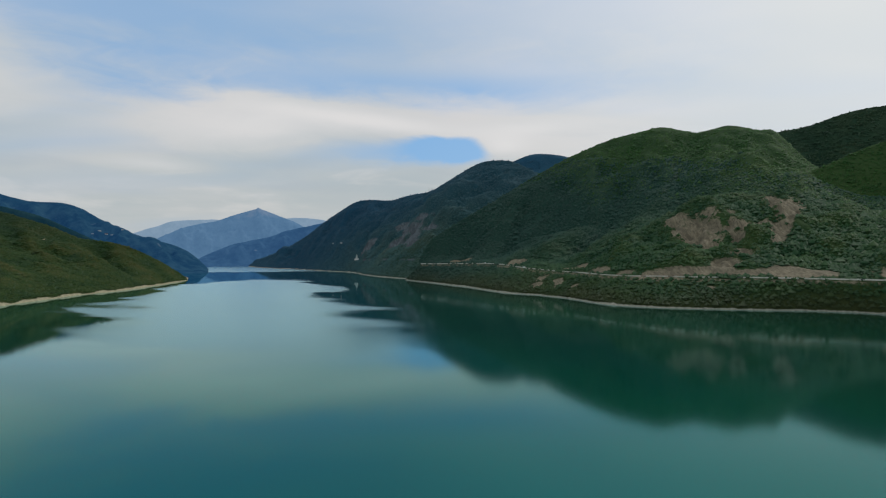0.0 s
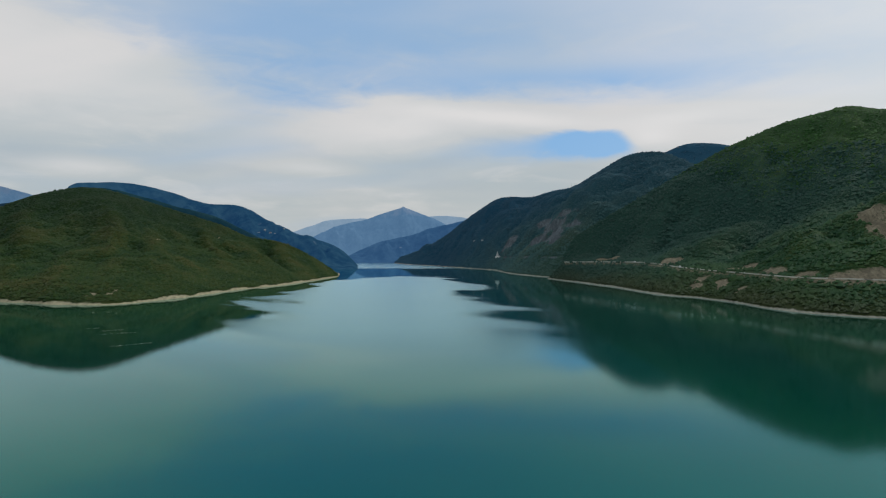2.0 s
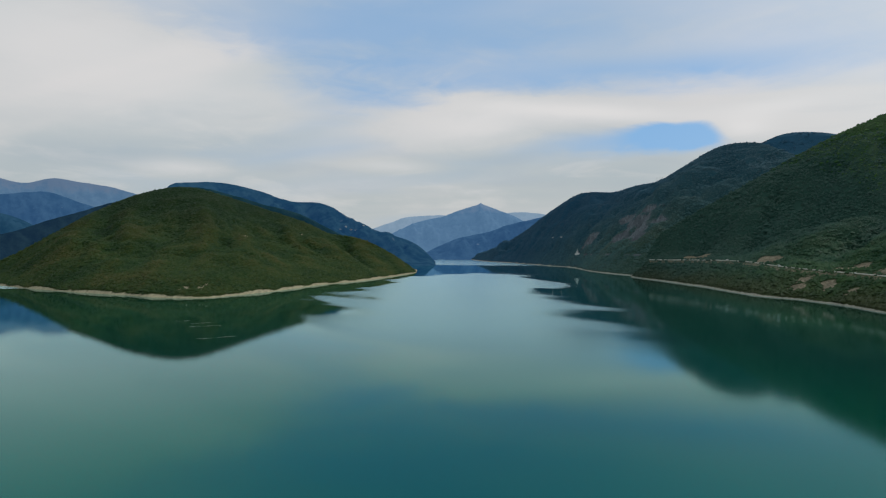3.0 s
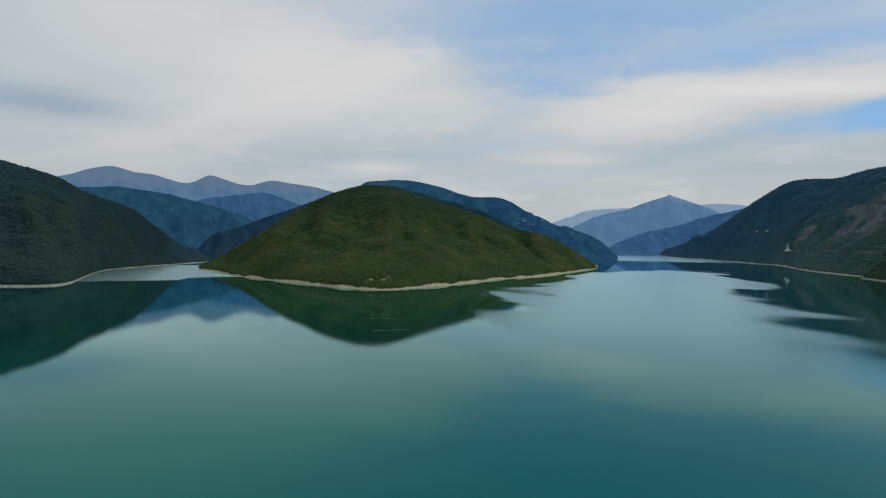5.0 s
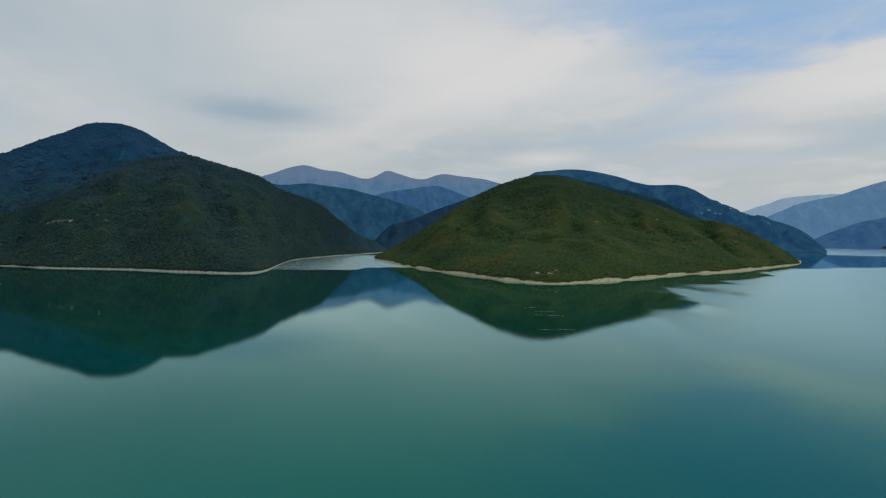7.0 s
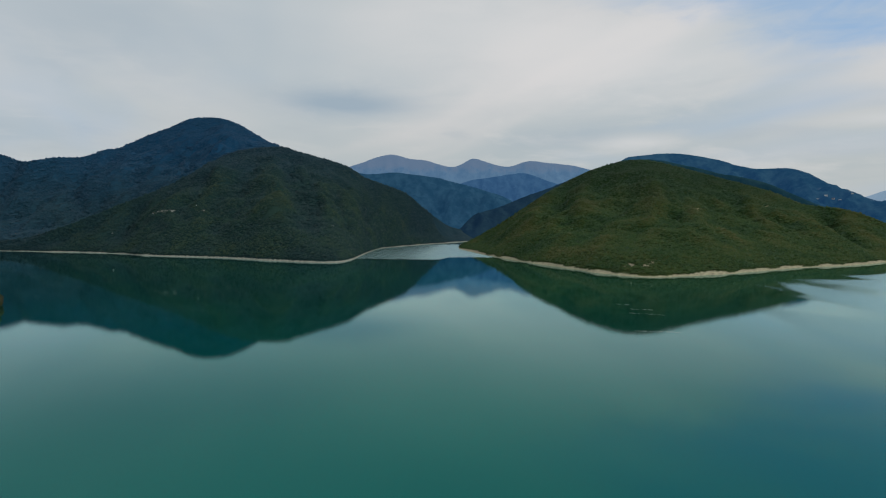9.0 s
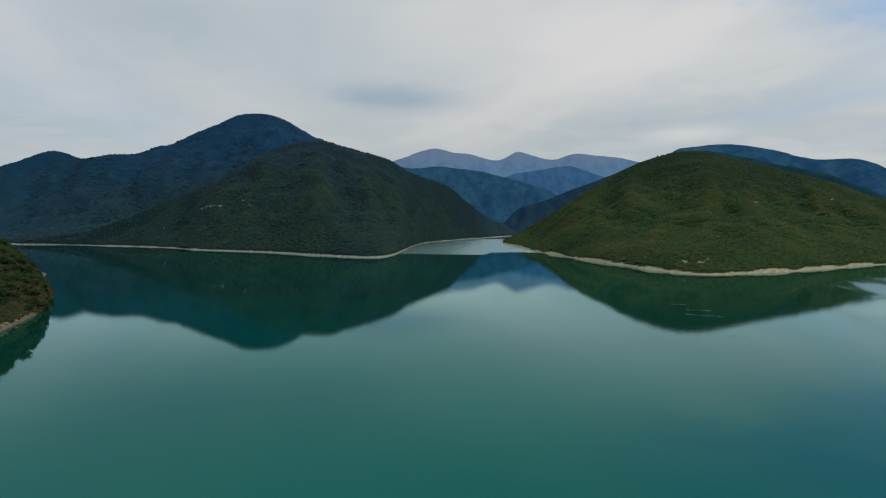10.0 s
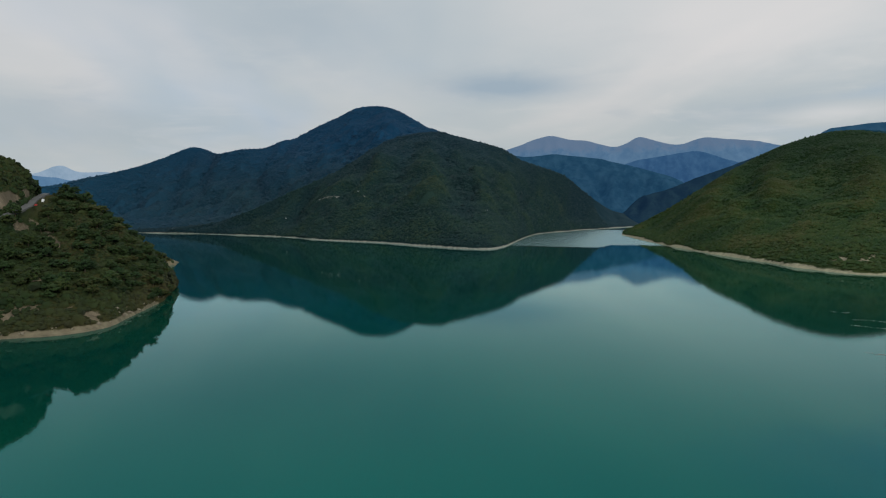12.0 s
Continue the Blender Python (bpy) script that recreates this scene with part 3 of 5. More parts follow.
def scatter(g, bare, count, rng, low=0.45, first=1, last=None, also=None):
    """Random places on a slope, evenly by area, none on bare ground; also: a map to read there."""
    nv, nu = g.shape[:2]
    last = nv - 4 if last is None else last
    a, b, d = g[first:last, :-1], g[first:last, 1:], g[first + 1:last + 1, :-1]
    area = np.linalg.norm(np.cross(b - a, d - a), axis=-1)
    pick = rng.choice(area.size, int(count * 1.3), p=(area / area.sum()).reshape(-1))
    r, c = np.unravel_index(pick, area.shape)
    r = r + first
    s, t = rng.random(len(r))[:, None], rng.random(len(r))[:, None]
    p = (g[r, c] * (1 - s) + g[r, c + 1] * s) * (1 - t) + (g[r + 1, c] * (1 - s) + g[r + 1, c + 1] * s) * t
    k = bare[r, c]
    open_ground = fbm(p[:, 0], p[:, 1], 70.0, 3, 77)
    keep = (k + rng.uniform(-0.30, 0.12, len(k)) * (p[:, 2] > 9.0) < low) & (p[:, 2] > 2.0) & (open_ground < 0.70)
    if also is not None:
        return p[keep][:count], also[r, c][keep][:count]
    return p[keep][:count]


def forest(name, label, g, bare, count, size, mat, seed, low=0.45, first=1, last=None, fine=False, flat=1.0, where=None, lift=0.6):
    rng = np.random.default_rng(seed)
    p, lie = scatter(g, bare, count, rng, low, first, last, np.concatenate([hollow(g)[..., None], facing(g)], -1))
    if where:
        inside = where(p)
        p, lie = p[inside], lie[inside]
    hollow_shade, face = lie[:, 0], lie[:, 1:]
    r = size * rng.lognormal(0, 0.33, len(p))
    r *= 1 + 0.25 * hollow_shade
    h = r * rng.uniform(0.7, 1.1, len(p)) * flat
    p[:, 2] += h * 0.3
    ob = new(name, clumps(name, p, r, h, mat, rng, fine, True, lift, hollow_shade, face))
    return tagged(ob, label, "forest", kind="stuff")


def hill(name, label, category, g, mat, bare, meadow=None):
    return tagged(grid_mesh(name, g, mat, bare, meadow), label, category, kind="structure")


# ---- water and ground ----
def disc(name, radius, z, mat, rings=24, segs=96):
    bm = bmesh.new()
    bmesh.ops.create_circle(bm, cap_ends=True, segments=segs, radius=radius)
    me = bpy.data.meshes.new(name)
    bm.to_mesh(me)
    bm.free()
    me.materials.append(mat)
    ob = new(name, me)
    ob.location = (-60, 70, z)
    return ob


tagged(disc("water", 4900, 0.0, WATER), "calm turquoise reservoir water with soft reflections", "lake", kind="structure")
BED = hill_material("lake_bed", (0.10, 0.10, 0.07), (0.13, 0.12, 0.08), (0.16, 0.14, 0.10))
tagged(disc("ground", 4900, -12.0, BED), "silty grey-brown lake bed under the water", "ground", kind="structure")

# ---- the wooded hill that stands out into the lake ----
isle_shore = [(-1480, 860, 0), (-1250, 800, 0), (-1010, 750, 0), (-850, 735, 0), (-750, 725, 0), (-690, 742, 0), (-672, 815, 0),
              (-672, 943, 0), (-690, 1095, 0), (-682, 1243, 0), (-700, 1396, 0), (-735, 1640, 0), (-752, 1722, -2)]
isle_ridge = [(-1523, 883, 4), (-1489, 984, 61), (-1469, 1086, 123), (-1434, 1184, 185), (-1394, 1263, 227), (-1345, 1342, 251), (-1300, 1392, 245),
              (-1219, 1467, 214), (-1146, 1514, 185), (-1072, 1556, 158), (-991, 1587, 120), (-908, 1625, 105), (-837, 1658, 71), (-775, 1695, 26), (-754, 1726, -3)]
g = gullies(slope(isle_shore, isle_ridge, 230, 100, relief=30, rib=150, curve=0.92, seed=3), 190.0, 40.0, 53)
g = gullies(g, 75.0, 14.0, 57)
dry = [(-712, 774, 15, 9, 6), (-722, 792, 21, 7, 5), (-735, 760, 12, 8, 5)]
track = along((-975, 1170, 104), (-1006, 1296, 109), 16, 7, 3) + along((-1006, 1296, 109), (-997, 1468, 115), 22, 7, 3)
b = np.maximum.reduce([bare_bank(g, 2.7, 1), scars(g, dry, 1), scars(g, track, 1, 0.3) * 0.55])
hill("wooded_peninsula", "rounded hill covered in olive scrub with a pale bare bank", "hill", g, ISLE_HILL, b)
forest("scrub_forest", "dense low olive-green scrub and small trees on the hill", g, b, 84000, 2.2, LEAF_OLIVE, 11, flat=0.75, lift=0.75)

# ---- the long slope with the road and the landslide ----
east_shore = [(-112, 1724, 0), (44, 1389, 0), (120, 1175, 0), (180, 1097, 0), (213, 1031, 0), (236, 954, 0), (262, 898, 0), (300, 860, 0), (364, 836, 0),
              (440, 815, 0), (518, 795, 0), (576, 757, 0), (660, 690, 0)]
east_road = [(-66, 1704, 48), (113, 1468, 53), (180, 1280, 47), (229, 1200, 43), (261, 1121, 42), (286, 1042, 41), (312, 982, 41), (352, 936, 42),
             (400, 905, 42), (455, 868, 43), (532, 822, 43), (600, 775, 43), (690, 700, 43)]
east_ridge = [(-72, 1765, 52), (-45, 1768, 108), (-10, 1772, 137), (75, 1795, 192), (172, 1842, 250), (285, 1879, 320), (401, 1908, 387), (478, 1921, 422), (553, 1922, 454), (644, 1914, 477), (721, 1919, 495), (785, 1916, 485),
              (848, 1910, 474), (928, 1884, 493), (1004, 1856, 472), (1057, 1838, 461), (1090, 1700, 330), (1150, 1500, 250), (1250, 1350, 240)]
east_brow = [(-68, 1735, 50), (60, 1690, 100), (170, 1630, 122), (333, 1585, 154), (458, 1491, 179), (562, 1391, 210), (653, 1328, 217), (727, 1255, 210), (750, 1158, 177),
             (806, 1058, 162), (880, 960, 156)]
verge = away(resample(east_road, 40), 12, (1.0,))
g = slope(east_shore, east_ridge, 330, [12, 2, 100, 50], between=[east_road, verge, east_brow], relief=44, rib=190, curve=0.95, seed=8)
slide = [(470, 1169, 149, 28, 14), (490, 1140, 140, 30, 15), (479, 1115, 120, 34, 18), (474, 1064, 108, 22, 13), (472, 1023, 97, 14, 11), (530, 1137, 163, 28, 10),
         (516, 1086, 134, 26, 17), (518, 1041, 107, 19, 15), (499, 976, 83, 15, 13), (460, 949, 66, 17, 10), (556, 1060, 133, 17, 11), (596, 1071, 138, 17, 10)]
slide += along((714, 1230, 199), (658, 1109, 170), 7, 25, 15) + along((658, 1109, 170), (572, 1003, 106), 9, 13, 10)
cuts = [(386, 943, 51, 30, 9), (490, 882, 53, 18, 9), (512, 876, 56, 24, 13), (437, 925, 56, 16, 13), (364, 938, 50, 36, 9), (334, 955, 47, 28, 8), (406, 925, 53, 24, 10), (442, 915, 56, 16, 15), (516, 868, 54, 34, 14), (470, 885, 50, 26, 6),
        (277, 1084, 49, 34, 8), (304, 1005, 48, 26, 7), (548, 850, 51, 26, 8), (183, 1151, 22, 14, 18), (196, 1180, 32, 14, 14), (219, 1112, 26, 12, 18), (238, 1060, 24, 9, 18), (396, 866, 32, 11, 8),
        (219, 1130, 30, 13, 11), (52, 1601, 60, 36, 8), (167, 1370, 60, 34, 9), (262, 1190, 58, 36, 12), (640, 790, 52, 40, 10), (769, 1149, 183, 16, 9)]
gullies(g[22:], 230.0, 34.0, 54)
gullies(g[22:], 85.0, 12.0, 58)
side = 0.92 * g[..., 0] - 0.39 * g[..., 1]
mask = scars(g, [(x, y, z, 1.3 * a, 1.3 * c) for x, y, z, a, c in slide], 2, 0.8) * np.clip(0.98 + 1.7 * fbm(side, 0.16 * g[..., 1], 20.0, 3, 33) + 0.5 * fbm(g[..., 0], g[..., 1], 16.0, 2, 34), 0.0, 1.0)
g = carve(g, mask, 9.0, 2)
g[..., 2] -= mask * 20.0 * np.abs(fbm(side, 0.12 * g[..., 1], 26.0, 3, 35))
b = np.maximum.reduce([bare_bank(g, 1.8, 2), mask * 1.25, scars(g, cuts, 3) * 1.15])
b[11] = np.maximum(b[11], 0.36)
b[12] = 0.55
b[13] = np.maximum(b[13], 0.34)
b[14:19] = np.maximum(b[14:19], 0.18 + 0.7 * fbm(g[14:19, :, 0], g[14:19, :, 1], 90.0, 3, 44))
b = np.clip(b, 0, 1)


def grassy(p):
    """Where the slope turns from wood to bright scrub: high up and towards the hollow."""
    return p[..., 2] - 0.10 * (1500 - p[..., 1]) + 0.30 * (p[..., 0] - 620) + 110 * fbm(p[..., 0], p[..., 1], 150.0, 4, 70) - 262


hill("roadside_slope", "steep green wooded slope with a road cut and a landslide scar", "hill", g, GREEN_HILL, b, np.clip(grassy(g) / 160 + 0.4, 0, 1) * 0.85)
forest("slope_forest", "dense green broadleaf forest on the steep slope", g, b, 80000, 2.8, LEAF_GREEN, 12, low=0.28, lift=0.75, flat=0.9, where=lambda p: grassy(p) < 95 * np.sin(p[:, 0] * 91.7 + p[:, 1] * 57.3) + 20)
forest("slope_scrub", "bright green scrub on the upper slope", g, b, 38000, 2.5, LEAF_BRIGHT, 17, low=0.28, lift=0.75, flat=0.8, where=lambda p: grassy(p) > 80 * np.sin(p[:, 0] * 83.1 + p[:, 1] * 61.9) + 10)
g = slope([(858, 1300, 60), (1000, 1250, 60), (1200, 1150, 60)], [(858, 1468, 260), (915, 1456, 283), (981, 1449, 310), (1036, 1447, 335), (1092, 1431, 356), (1300, 1380, 420)],
          60, 20, seed=9)
b = np.zeros(g.shape[:2])
hill("green_spur", "bright green grassy spur of the hillside", "hill", g, GREEN_HILL, b, np.ones(g.shape[:2]))
forest("spur_scrub", "light green scrub on the spur", g, b, 6500, 2.4, LEAF_BRIGHT, 13, flat=0.8)
g = slope([(1000, 1880, 200), (1200, 1800, 200), (1500, 1600, 200)], [(1100, 2240, 470), (1173, 2208, 506), (1246, 2167, 530), (1330, 2117, 542), (1402, 2070, 568), (1456, 2032, 581),
          (1517, 1987, 583), (1650, 1880, 560)], 60, 20, seed=10)
b = np.zeros(g.shape[:2])
hill("upper_ridge", "dark wooded ridge behind the green slope", "hill", g, RIDGE_HILL, b)
forest("ridge_forest", "dark green forest along the high ridge", g, b, 9000, 3.4, LEAF_RIDGE, 14, flat=0.7)

# ---- the blue-green hills further up the lake ----
far_shore = [(-1235, 3600, 0), (-974, 3154, 0), (-761, 2930, 0), (-540, 2610, 0), (-379, 2400, 0), (-265, 2067, 0), (-149, 1859, 0), (-74, 1758, 0), (-20, 1640, 0)]
far_ridge = [(-1250, 3640, 3), (-1130, 3530, 40), (-944, 3395, 89), (-778, 3282, 170), (-663, 3206, 240), (-477, 3036, 334), (-376, 2949, 349), (-254, 2862, 339), (-166, 2768, 353),
             (-59, 2672, 362), (40, 2622, 413), (134, 2569, 464), (200, 2514, 478), (295, 2454, 465), (395, 2338, 395)]
g = slope(far_shore, far_ridge, 220, 80, relief=60, rib=230, curve=1.1, seed=15)
crag = [(-187, 2290, 125, 52, 24), (-159, 2344, 157, 60, 28), (-110, 2180, 142, 46, 28), (-101, 2248, 184, 44, 22), (-104, 2110, 118, 34, 18), (-165, 2440, 196, 45, 20),
        (-62, 2285, 224, 40, 15), (-37, 2150, 178, 30, 14), (-314, 2515, 120, 34, 26), (-345, 2530, 92, 20, 20)]
rift = fbm(g[..., 0] * 0.5 - g[..., 1], g[..., 2] * 0.25, 34.0, 4, 66)
mask = scars(g, [(x, y, z, 1.2 * a, 1.2 * c) for x, y, z, a, c in crag], 4) * np.clip(0.92 + 1.1 * rift, 0.0, 1.0)
g = carve(g, mask, 22.0, 4)
b = np.maximum.reduce([bare_bank(g, 2.2, 3), np.clip(mask * 1.3, 0, 1), scars(g, along((-60, 1850, 58), (-330, 2399, 53), 12, 22, 6) + along((-330, 2399, 53), (-420, 2620, 58), 6, 22, 6), 5) * 0.7])
crag_grid = g
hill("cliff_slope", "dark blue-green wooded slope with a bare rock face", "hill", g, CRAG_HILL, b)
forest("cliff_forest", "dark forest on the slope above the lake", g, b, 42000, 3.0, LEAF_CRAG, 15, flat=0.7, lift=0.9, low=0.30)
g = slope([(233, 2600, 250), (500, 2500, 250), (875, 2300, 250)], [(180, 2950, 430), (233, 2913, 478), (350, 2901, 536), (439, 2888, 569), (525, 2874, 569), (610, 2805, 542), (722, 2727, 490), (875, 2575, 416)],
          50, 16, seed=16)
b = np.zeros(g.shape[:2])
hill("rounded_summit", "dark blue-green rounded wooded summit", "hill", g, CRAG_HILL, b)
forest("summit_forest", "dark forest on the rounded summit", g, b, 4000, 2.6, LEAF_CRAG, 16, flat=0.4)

# ---- the big mountain across the water ----
west_shore = [(-2150, -700, 0), (-1950, -384, 0), (-1885, -268, 0), (-1790, -144, 0), (-1639, 17, 0), (-1502, 105, 0), (-1422, 180, 0), (-1349, 249, 0), (-1253, 307, 0),
              (-1182, 361, 0), (-1141, 416, 0), (-1184, 460, 0), (-1300, 520, 0), (-1440, 590, 0), (-1592, 680, 0), (-1704, 812, 0), (-1785, 927, 0), (-1860, 1050, 0), (-1930, 1180, -2)]
west_ridge = [(-2010, -440, 8), (-1880, -215, 26), (-1800, -90, 62), (-1790, 30, 116), (-1815, 164, 178), (-1876, 315, 271), (-1894, 456, 299), (-1894, 509, 288), (-1874, 593, 265),
              (-1856, 660, 245), (-1831, 706, 211), (-1843, 783, 190), (-1882, 871, 165), (-1944, 961, 119), (-2005, 1046, 82), (-2071, 1129, 53), (-2111, 1200, 39)]
g = slope(west_shore, west_ridge, 230, 80, relief=46, rib=190, curve=0.95, seed=20, drop=500)
tracks = along((-1712, 30, 88), (-1640, 150, 100), 10, 10, 4) + along((-1600, 206, 102), (-1420, 345, 97), 14, 9, 3) + along((-1425, 345, 96), (-1395, 490, 92), 8, 9, 3)
tracks += [(-1400, 430, 95, 22, 10), (-1330, 390, 70, 14, 8)]
g = gullies(g, 210.0, 40.0, 52)
g = gullies(g, 80.0, 12.0, 59)
b = np.maximum(bare_bank(g, 1.6, 4), scars(g, tracks, 6) * 0.8)
west_grid = g
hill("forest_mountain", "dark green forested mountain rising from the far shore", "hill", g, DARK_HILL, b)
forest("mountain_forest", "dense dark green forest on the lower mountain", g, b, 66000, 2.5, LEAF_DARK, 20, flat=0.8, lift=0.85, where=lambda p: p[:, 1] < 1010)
back_shore = [(-2170, -1000, 0), (-2045, -610, 0), (-1980, -395, 0), (-1915, -285, 0), (-1868, -190, 2), (-1788, -88, 20), (-1802, 42, 84), (-1850, 170, 160), (-1912, 320, 248), (-1935, 460, 272), (-1920, 600, 246), (-1880, 720, 190)]
back_ridge = [(-2386, -914, 105), (-2440, -791, 164), (-2498, -630, 208), (-2534, -509, 253), (-2563, -392, 304), (-2500, -300, 276), (-2386, -256, 265), (-2398, -178, 282), (-2418, -100, 290), (-2444, -39, 321), (-2457, 2, 330), (-2480, 88, 379),
              (-2501, 176, 423), (-2509, 243, 459), (-2514, 323, 471), (-2507, 402, 456), (-2476, 489, 404), (-2435, 551, 364), (-2359, 672, 290), (-2250, 800, 200)]
g = slope(back_shore, back_ridge, 200, 70, relief=60, rib=260, curve=1.1, seed=21)
g = gullies(g, 300.0, 70.0, 51)
b = bare_bank(g, 1.4, 5) * (g[..., 1] < -420)
crest_grid = g
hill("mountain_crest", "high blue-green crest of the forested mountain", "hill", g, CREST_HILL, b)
forest("crest_forest", "forest on the mountain crest, blue haze painted into its colour", g, b, 52000, 3.0, LEAF_CREST, 21, flat=0.7, lift=0.9)
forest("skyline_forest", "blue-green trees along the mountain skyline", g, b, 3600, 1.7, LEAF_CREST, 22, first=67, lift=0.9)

# ---- ranges in the distance ----
def range_of(name, label, ridge, mat, depth=300, seed=0, nu=180):
    foot = away(ridge, -depth, -5.0)
    ridge = resample(ridge, nu)
    ridge[:, 2] += np.clip(ridge[:, 2] / 200.0, 0, 1) * (6.0 * fbm(ridge[:, 0], ridge[:, 1], 90.0, 4, seed + 5))
    g = slope(foot, ridge, nu, 48, relief=80, rib=170, curve=1.0, drop=60, seed=seed, notch=0.0)
    tagged(grid_mesh(name, g, mat), label, "mountain", kind="structure")
    return g


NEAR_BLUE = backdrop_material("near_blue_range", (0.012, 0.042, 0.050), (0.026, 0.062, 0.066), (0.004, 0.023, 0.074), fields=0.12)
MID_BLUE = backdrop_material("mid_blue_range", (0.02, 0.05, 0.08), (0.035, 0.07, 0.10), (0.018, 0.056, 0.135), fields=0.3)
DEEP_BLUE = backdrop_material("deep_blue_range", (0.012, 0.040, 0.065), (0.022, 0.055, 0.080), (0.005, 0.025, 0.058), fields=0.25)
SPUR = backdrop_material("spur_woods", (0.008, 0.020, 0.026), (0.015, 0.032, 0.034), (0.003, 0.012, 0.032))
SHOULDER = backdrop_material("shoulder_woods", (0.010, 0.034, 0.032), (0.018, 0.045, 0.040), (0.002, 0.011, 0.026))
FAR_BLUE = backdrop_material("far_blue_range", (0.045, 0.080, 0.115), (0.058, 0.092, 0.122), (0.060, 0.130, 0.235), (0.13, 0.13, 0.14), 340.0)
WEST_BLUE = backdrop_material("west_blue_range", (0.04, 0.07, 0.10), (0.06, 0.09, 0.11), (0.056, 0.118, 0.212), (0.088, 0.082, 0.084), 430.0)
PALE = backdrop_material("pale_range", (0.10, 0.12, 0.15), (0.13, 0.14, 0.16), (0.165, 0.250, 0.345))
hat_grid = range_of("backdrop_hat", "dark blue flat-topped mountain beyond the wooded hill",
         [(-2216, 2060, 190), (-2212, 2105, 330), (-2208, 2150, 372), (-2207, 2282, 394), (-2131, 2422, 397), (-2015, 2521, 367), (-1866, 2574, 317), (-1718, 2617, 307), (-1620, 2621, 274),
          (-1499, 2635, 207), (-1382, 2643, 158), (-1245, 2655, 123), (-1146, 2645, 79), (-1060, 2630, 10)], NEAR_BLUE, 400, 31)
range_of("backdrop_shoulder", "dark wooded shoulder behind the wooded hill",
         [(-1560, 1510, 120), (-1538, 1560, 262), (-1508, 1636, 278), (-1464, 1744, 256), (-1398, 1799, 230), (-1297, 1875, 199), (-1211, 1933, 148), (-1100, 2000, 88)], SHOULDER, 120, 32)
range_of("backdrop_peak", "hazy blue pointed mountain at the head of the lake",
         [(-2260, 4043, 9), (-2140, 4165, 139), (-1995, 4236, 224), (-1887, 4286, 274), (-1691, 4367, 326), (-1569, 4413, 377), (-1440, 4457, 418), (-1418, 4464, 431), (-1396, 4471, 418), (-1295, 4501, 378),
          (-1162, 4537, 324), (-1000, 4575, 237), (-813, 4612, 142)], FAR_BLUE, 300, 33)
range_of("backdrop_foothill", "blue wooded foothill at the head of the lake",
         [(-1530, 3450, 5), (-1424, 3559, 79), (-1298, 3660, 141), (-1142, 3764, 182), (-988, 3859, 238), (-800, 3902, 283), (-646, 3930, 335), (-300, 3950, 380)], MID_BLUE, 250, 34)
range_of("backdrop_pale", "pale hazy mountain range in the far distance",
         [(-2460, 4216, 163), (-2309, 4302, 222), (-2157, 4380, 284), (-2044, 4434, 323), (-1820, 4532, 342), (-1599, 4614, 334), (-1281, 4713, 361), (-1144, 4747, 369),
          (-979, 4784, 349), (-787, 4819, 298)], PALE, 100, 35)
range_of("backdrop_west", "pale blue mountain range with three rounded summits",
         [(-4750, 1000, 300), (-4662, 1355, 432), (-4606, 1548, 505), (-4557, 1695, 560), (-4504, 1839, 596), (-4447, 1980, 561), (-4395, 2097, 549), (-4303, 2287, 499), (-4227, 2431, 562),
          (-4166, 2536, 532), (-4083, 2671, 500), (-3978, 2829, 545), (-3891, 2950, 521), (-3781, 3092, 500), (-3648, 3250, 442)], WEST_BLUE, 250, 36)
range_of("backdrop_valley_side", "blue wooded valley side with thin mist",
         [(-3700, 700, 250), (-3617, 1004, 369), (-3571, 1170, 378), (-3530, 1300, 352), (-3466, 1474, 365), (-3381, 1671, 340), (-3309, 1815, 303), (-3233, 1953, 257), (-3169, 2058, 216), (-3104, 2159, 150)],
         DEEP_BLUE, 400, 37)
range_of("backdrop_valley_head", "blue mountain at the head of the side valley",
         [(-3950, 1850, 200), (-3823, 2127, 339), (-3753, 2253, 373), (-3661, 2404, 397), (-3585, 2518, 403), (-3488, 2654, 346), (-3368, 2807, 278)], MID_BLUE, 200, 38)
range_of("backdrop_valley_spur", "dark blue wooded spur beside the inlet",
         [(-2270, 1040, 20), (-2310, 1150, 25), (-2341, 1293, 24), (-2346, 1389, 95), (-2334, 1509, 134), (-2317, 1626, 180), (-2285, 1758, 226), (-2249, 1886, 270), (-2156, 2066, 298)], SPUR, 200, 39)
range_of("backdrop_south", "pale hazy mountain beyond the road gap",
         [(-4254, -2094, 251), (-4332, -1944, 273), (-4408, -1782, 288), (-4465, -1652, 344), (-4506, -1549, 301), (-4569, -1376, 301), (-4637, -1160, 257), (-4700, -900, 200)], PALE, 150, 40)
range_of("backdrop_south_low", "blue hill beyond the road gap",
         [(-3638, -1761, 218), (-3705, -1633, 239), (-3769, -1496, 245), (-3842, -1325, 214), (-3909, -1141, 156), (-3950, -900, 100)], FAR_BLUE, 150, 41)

HEATH = ((0.056, 0.045, 0.015), 28.0, -8.0)
HEAD_HILL = hill_material("headland_slope", (0.014, 0.024, 0.007), (0.028, 0.038, 0.010), (0.050, 0.046, 0.017), (0.15, 0.122, 0.082), high=(HEATH,), silt=(0.19, 0.160, 0.104))
LEAF_SCRUB = leaf_material("leaves_scrub", ((0.1, (0.008, 0.021, 0.005)), (0.4, (0.014, 0.031, 0.007)), (0.72, (0.027, 0.039, 0.009)), (0.95, (0.054, 0.041, 0.013))), high=(HEATH,))
